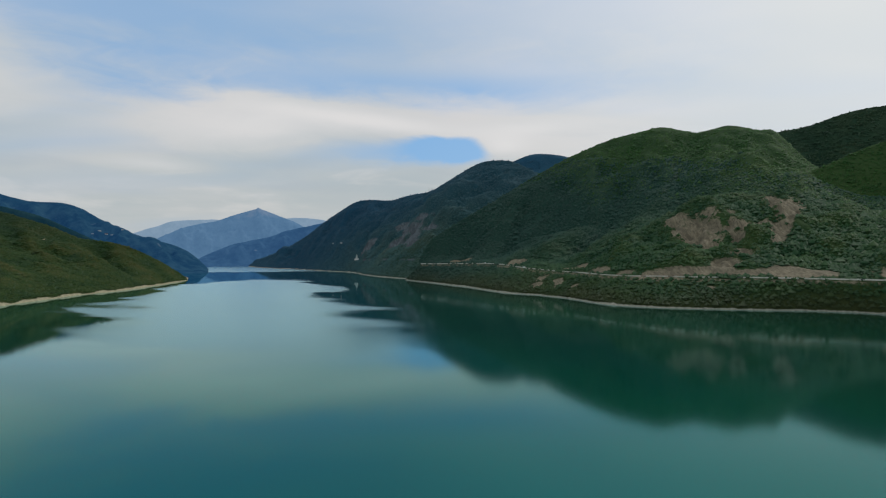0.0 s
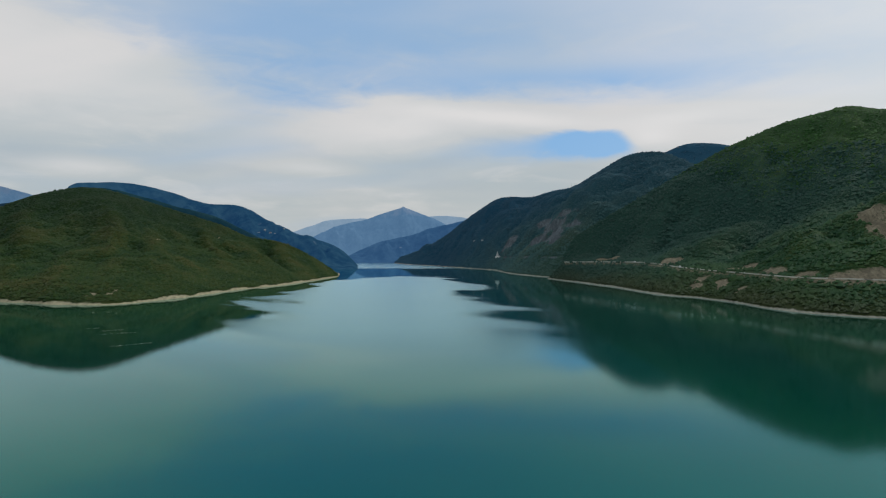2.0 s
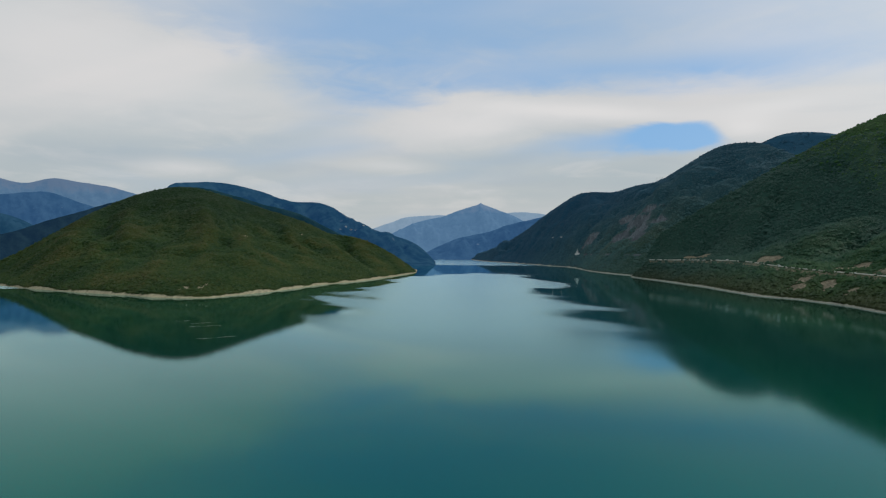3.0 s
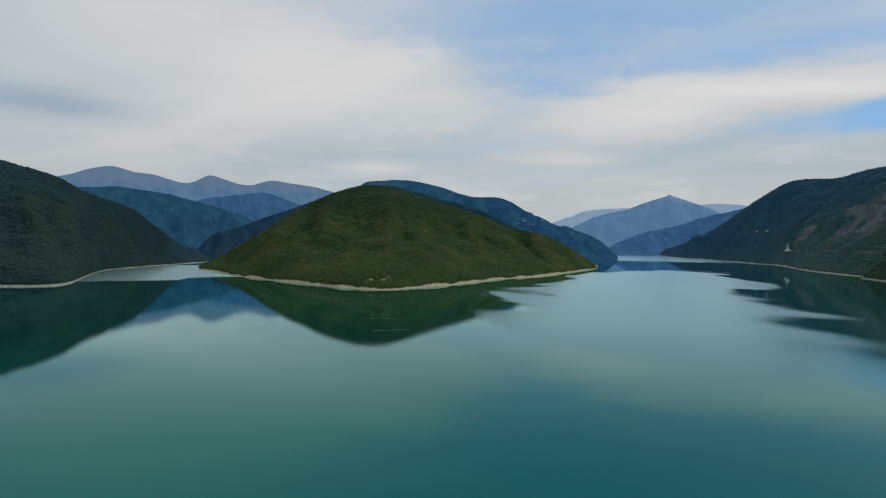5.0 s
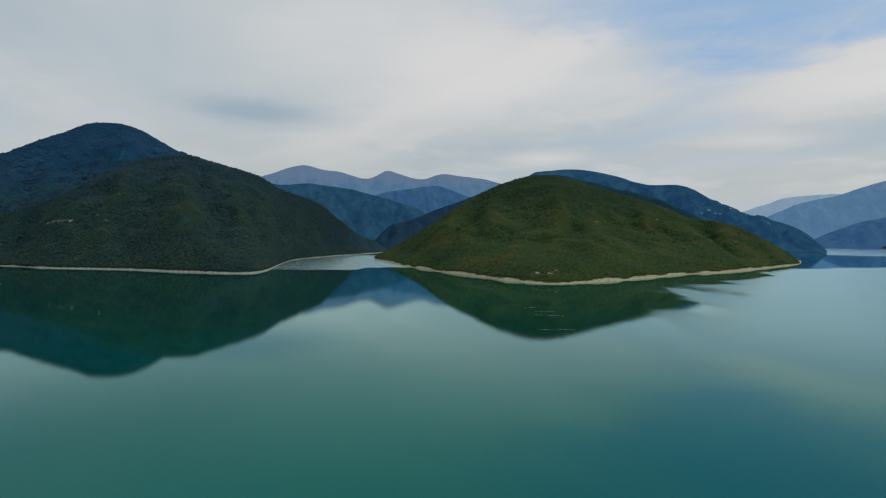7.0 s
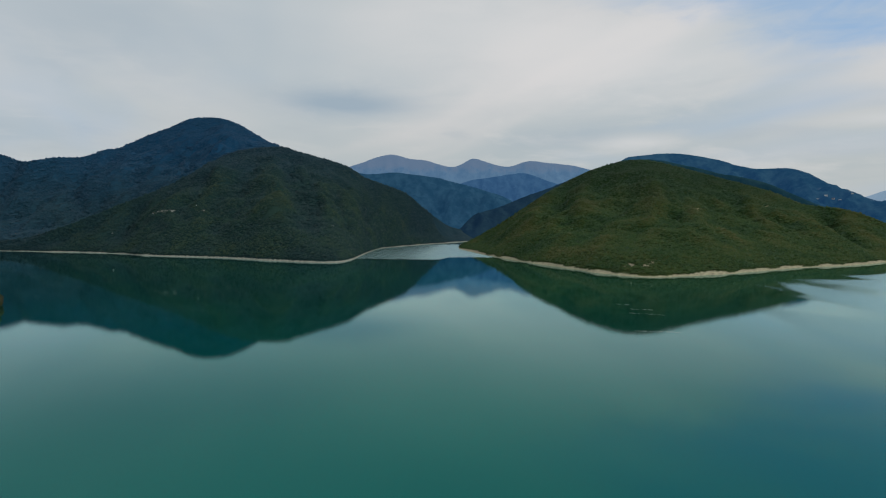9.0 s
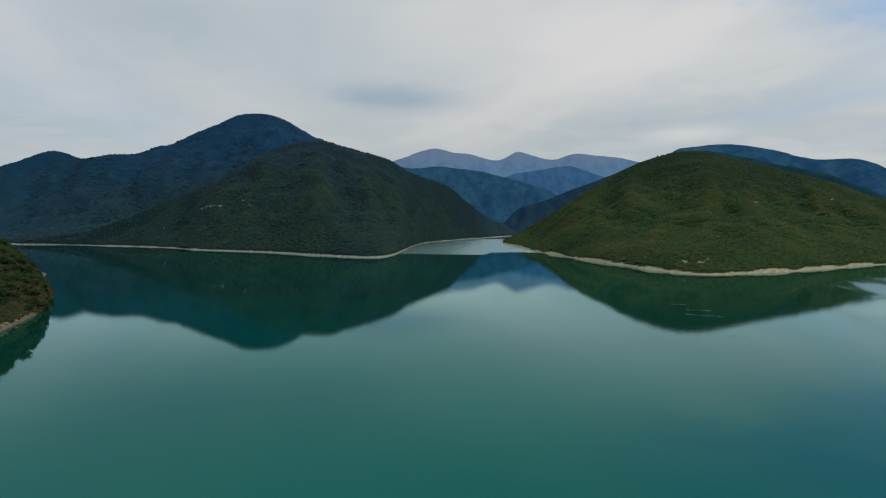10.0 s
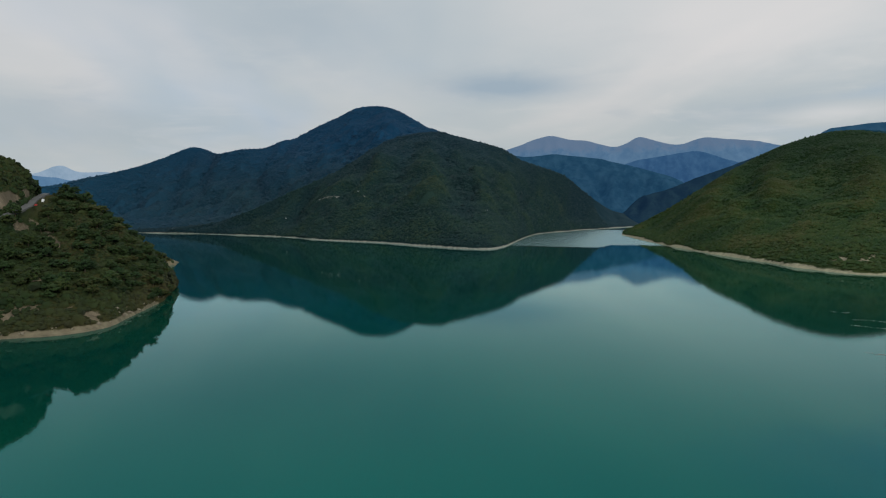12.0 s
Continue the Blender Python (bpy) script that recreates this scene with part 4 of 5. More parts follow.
# ---- the near headland ----
head_shore = [(-470, -320, 0), (-528, -120, 0), (-537, -68, 0), (-541, -36, 0), (-560, -15, 0), (-602, -12, 0), (-638, -9, 0), (-670, -7, 0), (-682, -8, -2)]
head_crest = [(-555, -290, 70), (-600, -195, 73), (-648, -124, 76.5), (-690, -119, 83), (-728, -127, 91), (-757, -130, 96), (-751, -108, 96), (-742, -88, 87),
              (-734, -62, 66), (-727, -44, 51), (-714, -26, 36), (-698, -15, 20), (-688, -9, -3)]
g = slope(head_shore, head_crest, 170, 80, notch=5.0, relief=9, rib=38, curve=0.85, seed=50, drop=110)
outcrop = [(-563, -75, 13, 8, 4), (-566, -60, 15, 6, 4), (-556, -50, 9, 7, 3), (-565, -44, 14, 6, 5), (-565, -26, 10, 6, 5), (-592, -15, 13, 7, 4), (-603, -9, 7, 9, 4), (-593, -72, 31, 5, 3)]
outcrop += along((-682, -110, 74), (-645, -80, 56), 10, 4.5, 4) + along((-645, -80, 56), (-612, -54, 43), 8, 3.5, 3) + [(-553, -74, 12, 6, 6), (-560, -68, 18, 5, 4), (-562, -24, 8, 5, 6)] + [(-660, -112, 70, 9, 5)]
mask = scars(g, outcrop, 7, 0.8) * np.clip(1.1 + 1.2 * fbm(g[..., 0] * 0.6 + g[..., 1] * 0.8, 0.3 * g[..., 2], 7.0, 3, 36), 0, 1)
g = carve(g, mask, 3.0, 7)
head_bare = np.maximum(bare_bank(g, 2.2, 6) * np.clip((g[..., 0] + 668) / 20, 0, 1), mask)
head_grid = g
hill("headland", "steep scrubby headland with a pale eroded bank", "hill", g, HEAD_HILL, head_bare)
cut_foot = [(-572, -296, 71), (-610, -203, 74), (-653, -133, 77), (-692, -128, 84), (-732, -135, 92), (-772, -145, 98)]
cut_top = [(-625, -330, 160), (-660, -230, 150), (-692, -172, 138), (-710, -147, 130), (-726, -138, 122), (-741, -138, 112), (-756, -140, 104), (-774, -148, 99)]
g = slope(cut_foot, cut_top, 90, 36, notch=0.0, relief=4, rib=30, curve=0.8, seed=52, drop=90)
face = [(-655, -137, 84, 14, 6), (-672, -136, 90, 14, 7), (-690, -134, 92, 10, 6), (-640, -150, 82, 16, 6), (-715, -136, 96, 10, 5)]
upper_bare = scars(g, face, 8, 0.4)
upper_grid = g
hill("upper_headland", "wooded hill with a raw earth cutting above the road", "hill", g, HEAD_HILL, upper_bare)
rear_shore = [(-900, -330, 0), (-950, -200, 0), (-975, -115, 0), (-985, -82, 0), (-990, -72, -2)]
rear_crest = [(-930, -340, 60), (-975, -230, 52), (-990, -130, 34), (-994, -92, 14), (-997, -74, -3)]
g = slope(rear_shore, rear_crest, 50, 16, relief=3, rib=30, seed=53, drop=60)
b = bare_bank(g, 3.5, 9)
hill("rear_headland", "low wooded point of the shore behind the headland", "hill", g, HEAD_HILL, b)
forest("rear_scrub", "dark green bushes on the low point", g, b, 700, 2.6, LEAF_GREEN, 54, fine=True, lift=0.4)
head_road_outer = [(-555, -290, 71), (-600, -195, 74), (-648, -124, 77), (-690, -119, 83.5), (-728, -127, 91.5), (-761, -133, 96.5), (-798, -148, 97)]
head_road_inner = [(-566, -294, 71), (-608, -200, 74), (-652, -132, 77), (-692, -127, 84), (-731, -134, 92), (-764, -140, 97), (-801, -155, 97.5)]


def off_road(p, gap):
    """True for places that keep so many metres from the headland road."""
    line = resample(head_road_outer, 120)
    line = line[line[:, 0] < -672]
    d = np.sqrt(((p[:, None, :2] - line[None, :, :2]) ** 2).sum(-1)).min(1)
    return d > gap


forest("headland_scrub", "green and rust-coloured bushes on the headland", head_grid, head_bare, 15000, 1.5, LEAF_SCRUB, 51, low=0.5, fine=True, lift=0.65, flat=0.8, where=lambda p: off_road(p, 5.0))
forest("cutting_scrub", "dark green bushes above the road cutting", upper_grid, upper_bare, 3000, 1.6, LEAF_SCRUB, 55, fine=True, lift=0.6)
forest("point_scrub", "dense green bushes overhanging the water at the point", head_grid, head_bare, 9000, 2.0, LEAF_SCRUB, 56, low=0.6, fine=True, lift=0.6, first=74, last=84, where=lambda p: (p[:, 0] < -640) & (p[:, 1] > -75) & (p[:, 1] < 10))


# ---- things: tools ----
def part(name, bm, mat, parent, label=""):
    """Links a bmesh as one mesh object under a thing or a part."""
    me = bpy.data.meshes.new(name)
    if isinstance(bm, bpy.types.Mesh):
        me = bm
    else:
        bmesh.ops.recalc_face_normals(bm, faces=bm.faces)
        bm.to_mesh(me)
        bm.free()
        me.materials.append(mat)
    ob = new(name, me)
    ob.parent = parent
    return tagged(ob, label) if label else ob


def box(bm, x0, y0, z0, x1, y1, z1, bevel=0.0):
    """A bevelled block between two corners."""
    r = bmesh.ops.create_cube(bm, size=1.0)
    bmesh.ops.scale(bm, vec=(x1 - x0, y1 - y0, z1 - z0), verts=r["verts"])
    bmesh.ops.translate(bm, vec=((x0 + x1) / 2, (y0 + y1) / 2, (z0 + z1) / 2), verts=r["verts"])
    if bevel:
        edges = list({e for v in r["verts"] for e in v.link_edges})
        bmesh.ops.bevel(bm, geom=edges, offset=bevel, segments=1, affect="EDGES")
    return bm


def tube(bm, a, b, r0, r1, n=7):
    """A tapered round bar from a to b."""
    a, b = Vector(a), Vector(b)
    q = (b - a).to_track_quat("Z", "Y")
    rings = []
    for p, r in ((a, r0), (b, r1)):
        rings.append([bm.verts.new(p + q @ Vector((r * math.cos(2 * math.pi * i / n), r * math.sin(2 * math.pi * i / n), 0))) for i in range(n)])
    for i in range(n):
        bm.faces.new((rings[0][i], rings[0][(i + 1) % n], rings[1][(i + 1) % n], rings[1][i]))
    bm.faces.new(rings[0][::-1])
    bm.faces.new(rings[1])


def prism(bm, outline, depth):
    """An outline in x and z, drawn out along y to both sides."""
    f, k = [], []
    for x, z in outline:
        f.append(bm.verts.new((x, -depth / 2, z)))
        k.append(bm.verts.new((x, depth / 2, z)))
    bm.faces.new(f)
    bm.faces.new(k[::-1])
    n = len(outline)
    for i in range(n):
        bm.faces.new((f[i], k[i], k[(i + 1) % n], f[(i + 1) % n]))


def plain(name, colour, rough=0.7, metal=0.0, grain=3.0, spread=0.25):
    """A painted, plastered or metal surface with faint stains and grain."""
    m, t, p = material(name)
    pos = t.nodes.new("ShaderNodeTexCoord").outputs["Object"]
    stain = noise_tex(t, pos, grain * 0.25, 4.0, 0.6)
    fine = noise_tex(t, pos, grain * 4, 5.0, 0.6)
    col = blend(t, smooth(t, stain, 0.35, 0.7), colour, tuple(v * (1 - spread) for v in colour))
    col = blend(t, maths(t, "MULTIPLY", fine, 0.25), col, tuple(v * 0.7 for v in colour))
    link(t, col, p.inputs["Base Color"])
    p.inputs["Roughness"].default_value, p.inputs["Metallic"].default_value = rough, metal
    bump(t, p, fine, 0.2, 0.02)
    return m


CONCRETE = plain("pale_concrete", (0.66, 0.63, 0.56), 0.85, spread=0.15)
ASPHALT = plain("worn_asphalt", (0.13, 0.13, 0.125), 0.9, grain=0.6)
WHITE_STONE = plain("white_stone", (0.72, 0.71, 0.68), 0.6, grain=0.5, spread=0.12)
PLASTER = plain("pale_plaster", (0.50, 0.52, 0.52), 0.85, grain=0.8)
ROOF = plain("grey_roof_sheet", (0.40, 0.42, 0.42), 0.55, grain=0.8)
ROOF_RED = plain("rust_red_roof", (0.18, 0.085, 0.055), 0.7, grain=0.8)
GLASS = plain("dark_glass", (0.02, 0.025, 0.03), 0.12)
RUBBER = plain("black_rubber", (0.02, 0.02, 0.02), 0.8)
CAR_WHITE = plain("white_car_paint", (0.75, 0.75, 0.74), 0.3, spread=0.08)
CAR_RED = plain("red_car_paint", (0.42, 0.03, 0.025), 0.3, spread=0.1)
CAR_DARK = plain("dark_car_paint", (0.035, 0.04, 0.05), 0.3, spread=0.1)
BARK = plain("grey_brown_bark", (0.11, 0.085, 0.06), 0.95)
ROCK = plain("pale_limestone", (0.27, 0.225, 0.16), 0.95, grain=0.7, spread=0.4)
DRIFT = plain("bleached_driftwood", (0.36, 0.34, 0.29), 0.9)
TREE_LEAF = leaf_material("tree_leaves", ((0.05, (0.012, 0.034, 0.009)), (0.35, (0.020, 0.047, 0.010)), (0.65, (0.031, 0.057, 0.012)), (0.88, (0.049, 0.064, 0.014)), (1.0, (0.066, 0.060, 0.016))), tree=True)


def ribbon(name, near, far, n, lift, mat, label):
    """A road between two edge lines, a real slab with side faces."""
    a, b = resample(near, n), resample(far, n)
    top_a, top_b = a.copy(), b.copy()
    top_a[:, 2] += lift
    top_b[:, 2] += lift
    low_a, low_b = a.copy(), b.copy()
    low_a[:, 2] -= 1.0
    low_b[:, 2] -= 1.0
    g = np.array([low_a, top_a, top_b, low_b])
    return tagged(grid_mesh(name, g, mat, smooth_shade=False), label, "road", kind="structure")


ribbon("road_east", east_road, away(resample(east_road, 40), 8, (1.0,)), 300, 0.5, ASPHALT, "narrow grey asphalt road cut into the green slope")
ribbon("road_headland", head_road_outer, head_road_inner, 120, 0.5, ASPHALT, "grey asphalt road climbing over the headland")


def at_road(line, along_it, side=0.0, n=400):
    """Place and heading on a road line, at a share of its length, so many metres to its side."""
    p = resample(line, n)
    i = min(int(along_it * (n - 1)), n - 2)
    d = p[i + 1] - p[i]
    yaw = math.degrees(math.atan2(d[1], d[0]))
    q = p[i] + np.array([-d[1], d[0], 0]) / math.hypot(d[0], d[1]) * side
    return q, yaw, math.degrees(math.atan2(d[2], math.hypot(d[0], d[1])))


def build_wall(name, label, line, step, height, skip, seed):
    """A parapet of concrete panels along the lake side of a road, with a few gaps."""
    rng = random.Random(seed)
    wall = tagged(new(name), label, "wall")
    bm = bmesh.new()
    box(bm, -step / 2 + 0.06, -0.25, -height * 0.55, step / 2 - 0.06, 0.25, height * 0.45, 0.05)
    first = None
    pts = resample(line, 400)
    run = np.concatenate([[0], np.cumsum(np.linalg.norm(np.diff(pts, axis=0), axis=1))])
    at = step
    while at < run[-1] - step:
        p = np.array([np.interp(at, run, pts[:, k]) for k in range(3)])
        q = np.array([np.interp(at + 1, run, pts[:, k]) for k in range(3)])
        d = q - p
        if rng.random() > skip:
            ob = part("wall_panel", bm if first is None else first.data, CONCRETE, wall)
            first = first or ob
            ob.matrix_local = pose(*p, 0, -math.degrees(math.atan2(d[2], math.hypot(d[0], d[1]))), math.degrees(math.atan2(d[1], d[0])))
        at += step
    return wall


build_wall("roadside_wall", "pale concrete parapet along the lake side of the road", east_road, 9.0, 3.2, 0.08, 5)


def build_car(label, paint, length=4.4, height=1.5, van=False):
    """A parked or passing car: painted body, glass house, four wheels."""
    car = tagged(new("van" if van else "car"), label, "van" if van else "car")
    w, l, h = 1.8, length, height
    bm = bmesh.new()
    if van:
        prism(bm, [(-l / 2, 0.3), (l / 2, 0.3), (l / 2, 0.9), (l * 0.4, h * 0.62), (l * 0.3, h), (-l / 2 + 0.1, h), (-l / 2, h * 0.9)], w)
    else:
        prism(bm, [(-l / 2, 0.3), (l / 2, 0.3), (l / 2, 0.62), (l * 0.22, 0.85), (l * 0.08, h), (-l * 0.28, h), (-l * 0.42, 0.9), (-l / 2, 0.82)], w)
    bmesh.ops.bevel(bm, geom=list(bm.edges), offset=0.07, segments=1, affect="EDGES")
    part("body", bm, paint, car)
    bm = bmesh.new()
    if van:
        prism(bm, [(l * 0.05, h * 0.62), (l * 0.39, h * 0.62), (l * 0.31, h * 0.92), (l * 0.05, h * 0.92)], w + 0.03)
    else:
        prism(bm, [(-l * 0.36, 0.92), (l * 0.17, 0.92), (l * 0.07, h - 0.08), (-l * 0.26, h - 0.08)], w + 0.03)
    part("side_window", bm, GLASS, car)
    for x in (-l * 0.3, l * 0.31):
        for y in (-w / 2 + 0.02, w / 2 - 0.02):
            bm = bmesh.new()
            tube(bm, (x, y - 0.11, 0.33), (x, y + 0.11, 0.33), 0.33, 0.33, 12)
            part("wheel", bm, RUBBER, car)
    return car


def put(ob, line, share, side, lift=0.5, flip=0.0):
    p, yaw, climb = at_road(line, share, side)
    ob.matrix_basis = pose(p[0], p[1], p[2] + lift, 0, -climb if not flip else climb, yaw + flip)
    return ob


put(build_car("white delivery van on the lakeside road", CAR_WHITE, 6.2, 2.7, True), east_road, 0.225, -3.0)
put(build_car("white lorry-sized van on the road bend", CAR_WHITE, 7.0, 3.0, True), east_road, 0.385, -3.0)
put(build_car("white car on the lakeside road", CAR_WHITE), east_road, 0.52, -3.0)
put(build_car("dark car driving on the lakeside road", CAR_DARK), east_road, 0.80, -3.0, flip=180)
put(build_car("dark car near the rock cutting", CAR_DARK, 4.6, 1.7), east_road, 0.885, -3.0)
put(build_car("small red car climbing the headland road", CAR_RED), head_road_outer, 0.70, -3.5)
put(build_car("white van on the headland road", CAR_WHITE, 5.2, 2.2, True), head_road_outer, 0.745, -5.5, flip=180)


def build_block():
    """One white kerb stone at the road's edge."""
    bm = bmesh.new()
    box(bm, -0.9, -0.3, -0.1, 0.9, 0.3, 0.95, 0.08)
    me = bpy.data.meshes.new("kerb_stone")
    bm.to_mesh(me)
    bm.free()
    me.materials.append(WHITE_STONE)
    return tagged(new("kerb_stone", me), "white concrete kerb stone at the road edge", "kerb stone", "kerb stones on the headland road")


stone = build_block()
put(stone, head_road_outer, 0.40, 0.3)
for k in range(1, 9):
    p, yaw, climb = at_road(head_road_outer, 0.40 + k * 0.012, 0.3)
    copy_thing(stone, pose(p[0], p[1], p[2] + 0.5, 0, -climb, yaw))


# ---- the monument above the road and the houses on the slopes ----
def ground_height(g, x, y):
    d = (g[..., 0] - x) ** 2 + (g[..., 1] - y) ** 2
    i = np.unravel_index(np.argsort(d, axis=None)[:4], d.shape)
    w = 1 / (d[i] + 1.0)
    return float((g[i][:, 2] * w).sum() / w.sum())


def build_monument():
    """A white memorial: stepped plinth, three tapering slabs and a long low wall."""
    m = tagged(new("roadside_monument"), "white stone monument with tapering spires above the lake", "monument")
    bm = bmesh.new()
    box(bm, -11, -7, -6, 11, 7, 1.2, 0.15)
    box(bm, -8, -5, 1.2, 8, 5, 2.6, 0.15)
    part("plinth", bm, WHITE_STONE, m)
    for x, h, w in ((-4.5, 15.0, 2.6), (0.0, 30.0, 3.4), (4.8, 19.0, 2.6)):
        bm = bmesh.new()
        prism(bm, [(x - w / 2, 2.6), (x + w / 2, 2.6), (x + w * 0.22, h * 0.7), (x + 0.25, h), (x - 0.35, h * 0.98), (x - w * 0.34, h * 0.6)], 2.2)
        part("spire", bm, WHITE_STONE, m)
    bm = bmesh.new()
    box(bm, 11, -6.5, -4, 62, -5.5, 3.2, 0.1)
    part("retaining_wall", bm, WHITE_STONE, m)
    return m


crag_z = ground_height(crag_grid, -371, 2499)
shrine = build_monument()
shrine.matrix_basis = pose(-371, 2499, crag_z + 3, 0, 0, -12) @ Matrix.Scale(0.75, 4)


def build_house(label, wall_mat, roof_mat, l=11.0, w=8.0, h=5.0):
    """A two-storey house: walls, pitched roof with eaves, chimney, door and windows."""
    house = tagged(new("house"), label, "house", "houses on the slopes")
    bm = bmesh.new()
    box(bm, -l / 2, -w / 2, -3, l / 2, w / 2, h, 0.05)
    part("wall", bm, wall_mat, house)
    bm = bmesh.new()
    prism(bm, [(-w / 2 - 0.6, h - 0.1), (w / 2 + 0.6, h - 0.1), (w / 2 + 0.6, h + 0.15), (0, h + 2.6), (-w / 2 - 0.6, h + 0.15)], l + 1.0)
    bmesh.ops.rotate(bm, verts=bm.verts, cent=(0, 0, 0), matrix=Matrix.Rotation(math.pi / 2, 3, "Z"))
    roof = part("roof", bm, roof_mat, house)
    bm = bmesh.new()
    box(bm, l * 0.2, 0.6, h + 1.0, l * 0.2 + 0.8, 1.4, h + 3.4, 0.04)
    part("chimney", bm, PLASTER, roof)
    for y in (-w / 2 - 0.05, w / 2 + 0.05):
        for x in (-l * 0.32, 0.0, l * 0.32):
            for z in (0.9, 3.2):
                bm = bmesh.new()
                box(bm, x - 0.6, y - 0.08, z, x + 0.6, y + 0.08, z + 1.3, 0.02)
                part("window", bm, GLASS, house)
    return house


def build_mast(label, height):
    """A slim radio mast: tapered pole, crossbars and a concrete foot."""
    mast = tagged(new("radio_mast"), label, "mast", "masts on the ridge")
    bm = bmesh.new()
    tube(bm, (0, 0, -1), (0, 0, height), 0.7, 0.25, 8)
    part("pole", bm, ROOF, mast)
    bm = bmesh.new()
    box(bm, -1.4, -1.4, -3, 1.4, 1.4, 0.5, 0.1)
    part("foot", bm, CONCRETE, mast)
    for z in (0.72, 0.9):
        bm = bmesh.new()
        tube(bm, (-2.0, 0, height * z), (2.0, 0, height * z), 0.25, 0.25, 6)
        part("crossbar", bm, ROOF, mast)
    return mast


for x, y, tall in ((-66, 2672, 22.0), (-52, 2664, 17.0), (-44, 2660, 13.0)):
    build_mast("thin grey radio mast on the wooded ridge", tall).matrix_basis = pose(x, y, ground_height(crag_grid, x, y), 0, 0, 30)

HOUSES = (("west", -1724, 19, 20, 0.45), ("west", -1664, 112, 60, 0.45), ("west", -1605, 206, 35, 0.36), ("west", -1345, 470, 80, 0.43),
          ("west", -1402, 500, 10, 0.36), ("crest", -2017, -231, 40, 0.43), ("crest", -2045, -168, 75, 0.40), ("crag", -470, 2690, 15, 0.8), ("crag", -520, 2760, 40, 0.7),
          ("hat", -1501, 2490, 20, 0.9), ("hat", -1478, 2502, 35, 1.0), ("hat", -1456, 2514, 15, 0.9), ("hat", -1436, 2522, 50, 0.8), ("hat", -1395, 2530, 30, 0.8))
SITES = {"west": west_grid, "crest": crest_grid, "crag": crag_grid, "hat": hat_grid}
pale_house = build_house("pale plastered house with a grey roof among the trees", PLASTER, ROOF)
red_house = build_house("pale plastered house with a rust-red roof among the trees", PLASTER, ROOF_RED)
for k, (site, x, y, turn, size) in enumerate(HOUSES):
    src = red_house if k in (1, 5, 11) else pale_house
    z = ground_height(SITES[site], x, y) + 0.3
    m = pose(x, y, z, 0, 0, turn) @ Matrix.Diagonal((size, size * 0.8, size * 0.6, 1))
    if k in (0, 1):
        (pale_house, red_house)[k].matrix_basis = m
    else:
        c = copy_thing(src, pose(x, y, z, 0, 0, turn))
        c.scale = (size, size * 0.8, size * 0.6)


# ---- trees, rocks and driftwood near the water ----
def build_tree(label, seed, height=8.0, spread=3.6):
    """A broadleaf tree: tapered trunk, forking limbs and a ragged crown of many leaf clumps."""
    rng = np.random.default_rng(seed)
    tree = tagged(new("tree"), label, "tree", "trees on the headland")
    bm = bmesh.new()
    top = (rng.uniform(-0.4, 0.4), rng.uniform(-0.4, 0.4), height * 0.55)
    tube(bm, (0, 0, -0.8), (top[0] * 0.4, top[1] * 0.4, height * 0.28), 0.26, 0.19, 8)
    tube(bm, (top[0] * 0.4, top[1] * 0.4, height * 0.28), top, 0.19, 0.09, 7)
    for k in range(6):
        a = k * 2.4 + rng.uniform(-0.4, 0.4)
        z = height * rng.uniform(0.25, 0.5)
        reach = spread * rng.uniform(0.5, 0.85)
        tube(bm, (top[0] * 0.5, top[1] * 0.5, z), (math.cos(a) * reach, math.sin(a) * reach, z + height * rng.uniform(0.12, 0.3)), 0.09, 0.03, 5)
    part("trunk", bm, BARK, tree, "grey-brown branching trunk")
    n = 64
    a, e = rng.uniform(0, 2 * math.pi, n), np.arcsin(rng.uniform(-0.75, 1, n))
    lobes = 1 + 0.28 * np.sin(a * 3 + seed) * np.cos(e * 2 + seed * 0.7)
    r = spread * lobes * rng.uniform(0.45, 1.0, n) ** 0.6
    c = np.stack([np.cos(a) * np.cos(e) * r, np.sin(a) * np.cos(e) * r, height * 0.62 + np.sin(e) * r * (height * 0.42 / spread)], 1)
    size = rng.uniform(0.55, 1.15, n) * spread / 3.6
    me = clumps("crown", c, size, size * rng.uniform(0.6, 0.95, n), TREE_LEAF, rng, True, True, 0.85)
    part("crown", me, TREE_LEAF, tree)
    return tree


KINDS = [build_tree(f"{look_} broadleaf tree on the steep headland", 200 + k, h, s) for k, (look_, h, s) in enumerate((
    ("round dark green", 8.5, 3.8), ("tall green", 10.0, 3.4), ("low spreading green", 6.0, 3.9), ("small olive-green", 5.5, 2.9), ("ragged green", 7.5, 3.2)))]
rng = np.random.default_rng(77)
edge = scatter(head_grid, head_bare, 1500, rng, 0.5, 2, 14)
spots = np.vstack([edge[edge[:, 0] < -648][:40], scatter(head_grid, head_bare, 900, rng, 0.35, 12, 82), scatter(upper_grid, upper_bare, 110, rng, 0.4)])
spots = spots[off_road(spots, 11.0)]
chosen = []
for p in spots:
    grown = min(1.0, 0.25 + 0.75 * (p[2] / 30.0) + 0.55 * max(0.0, (p[1] + 45) / 45))
    if p[1] < -175 or (rng.random() > grown and p[0] > -606):
        continue
    if all((p[0] - q[0]) ** 2 + (p[1] - q[1]) ** 2 > 17.0 for q in chosen):
        chosen.append(p)
chosen = chosen[:296]
used = set()
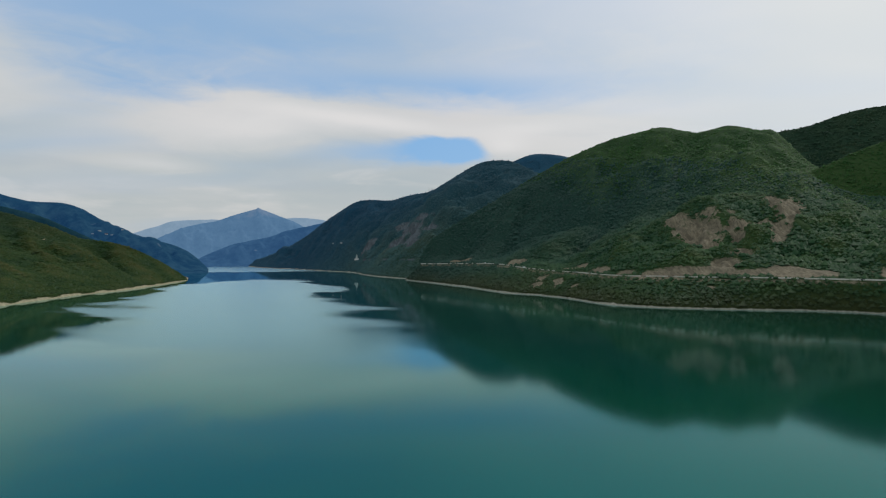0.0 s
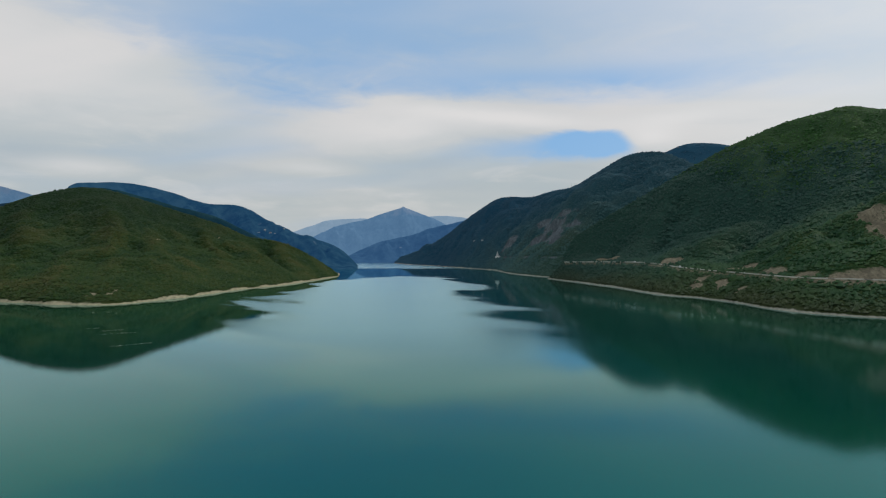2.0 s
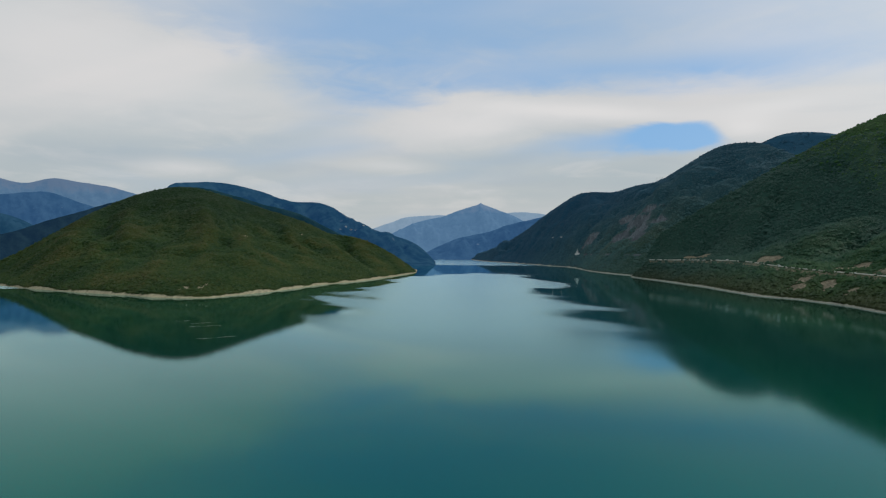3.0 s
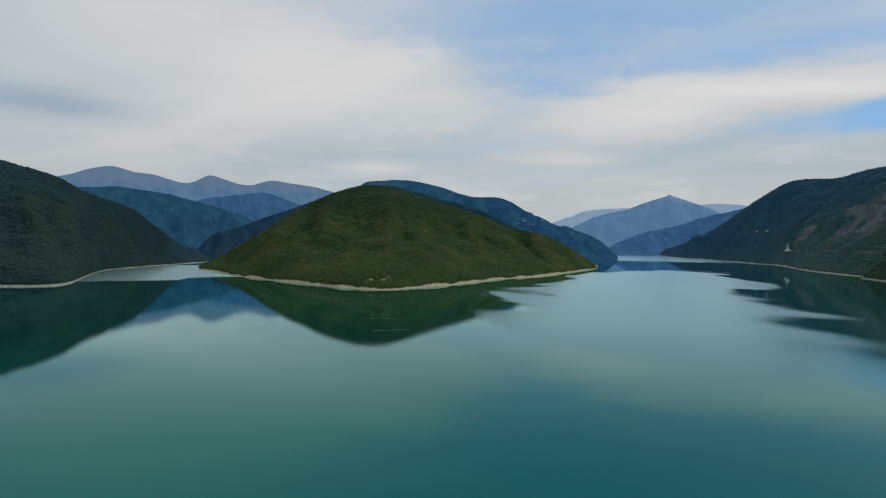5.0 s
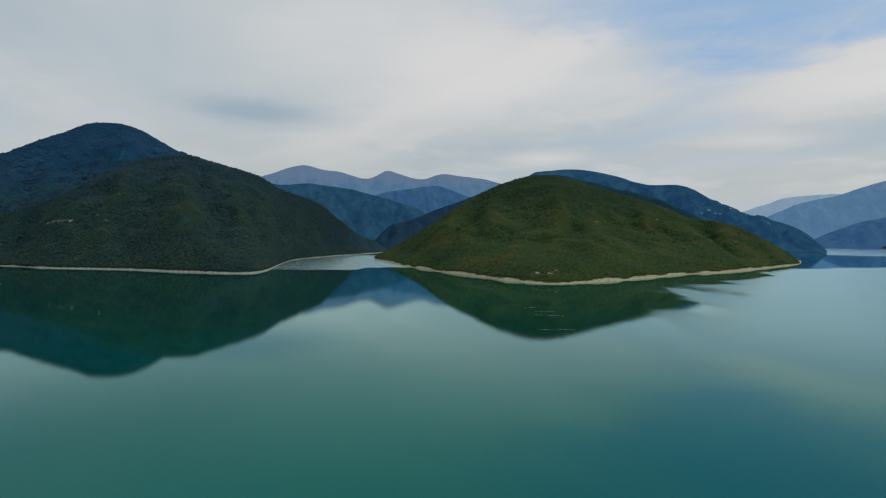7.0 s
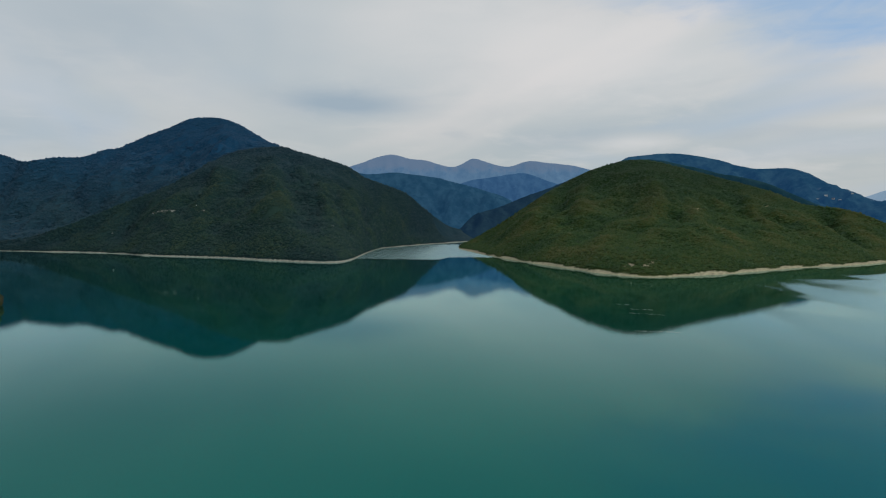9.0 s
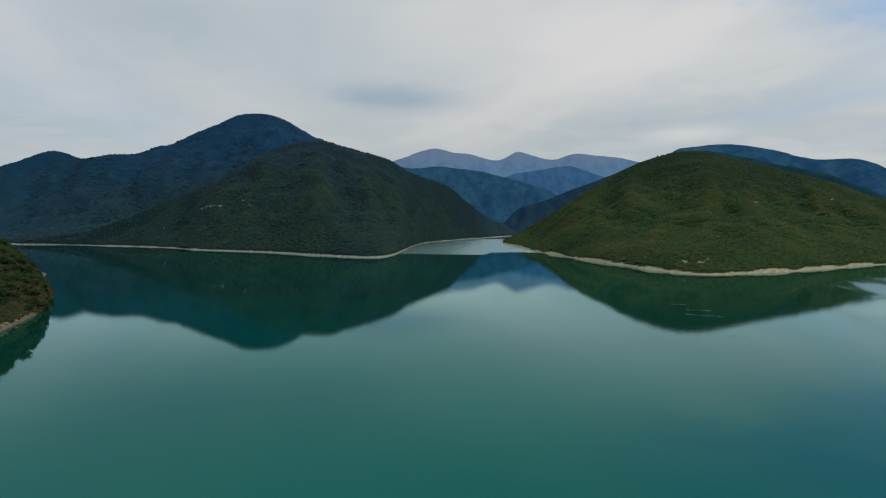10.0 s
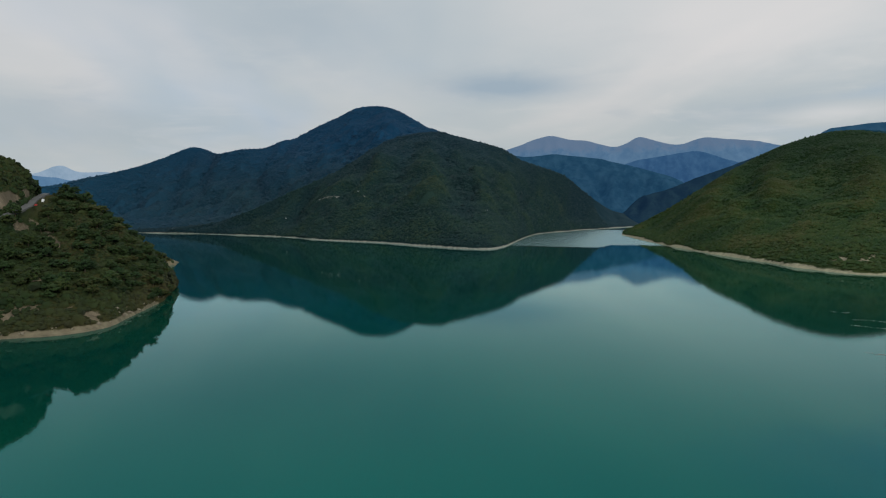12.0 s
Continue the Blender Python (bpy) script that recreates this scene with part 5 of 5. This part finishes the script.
for p in chosen:
    k = int(rng.integers(len(KINDS)))
    m = pose(p[0], p[1], p[2] - 0.2, rng.uniform(-4, 4), rng.uniform(-4, 4), rng.uniform(0, 360))
    s = rng.uniform(0.9, 1.4)
    if k not in used:
        used.add(k)
        KINDS[k].matrix_basis = m
    else:
        copy_thing(KINDS[k], m).scale = (1.1 * s, 1.1 * s, s * rng.uniform(0.66, 0.88))


def build_rock(seed, size):
    rng = np.random.default_rng(seed)
    bm = bmesh.new()
    bmesh.ops.create_icosphere(bm, subdivisions=2, radius=size)
    for v in bm.verts:
        n = noise.noise(v.co * (1.3 / size) + Vector((seed, 0, 0))) * 0.45
        v.co *= 1 + n
        v.co.z *= 0.7
    me = bpy.data.meshes.new("boulder")
    bm.to_mesh(me)
    bm.free()
    me.materials.append(ROCK)
    return tagged(new("boulder", me), "pale weathered limestone boulder on the bank", "boulder", "boulders on the headland bank")


rocks = [build_rock(300 + k, s) for k, s in enumerate((0.7, 1.1, 1.7))]
spots = scatter(head_grid, np.zeros_like(head_bare), 4000, rng, 0.5, 1, 30)
spots = [p for p in spots if p[1] > -130 and p[2] < 24 and (p[2] < 5 or fbm(p[0], p[1], 18.0, 2, 5) > 0.35)][:70]
for k, p in enumerate(spots):
    m = pose(p[0], p[1], p[2] + 0.1, rng.uniform(-20, 20), rng.uniform(-20, 20), rng.uniform(0, 360))
    if k < 3:
        rocks[k].matrix_basis = m
    else:
        s = rng.uniform(0.5, 1.2)
        copy_thing(rocks[k % 3], m).scale = (s, s, s * rng.uniform(0.7, 1.1))


def build_drift(x, y, turn, length, seed):
    """A thin raft of floating twigs and foam that has drawn out into a line."""
    rng = np.random.default_rng(seed)
    bm = bmesh.new()
    for k in range(int(length * 1.2)):
        u = rng.uniform(-0.5, 0.5)
        v = rng.normal(0, 0.7) + 1.5 * math.sin(u * 5)
        a, l = rng.normal(0, 0.35), rng.uniform(0.6, 2.2)
        d = Vector((math.cos(a), math.sin(a), 0)) * l / 2
        c = Vector((u * length, v, 0.03))
        tube(bm, c - d, c + d, rng.uniform(0.04, 0.09), 0.03, 5)
    me = bpy.data.meshes.new("driftwood")
    bm.to_mesh(me)
    bm.free()
    me.materials.append(DRIFT)
    ob = tagged(new("driftwood", me), "thin line of bleached twigs floating on the water", "driftwood", kind="stuff")
    ob.matrix_basis = pose(x, y, 0, 0, 0, turn)
    return ob


for k, (x, y, turn, length) in enumerate(((-470, 520, 40, 22), (-448, 505, 35, 30), (-385, 452, 45, 34), (-500, 528, 30, 14))):
    build_drift(x, y, turn, length, 400 + k)
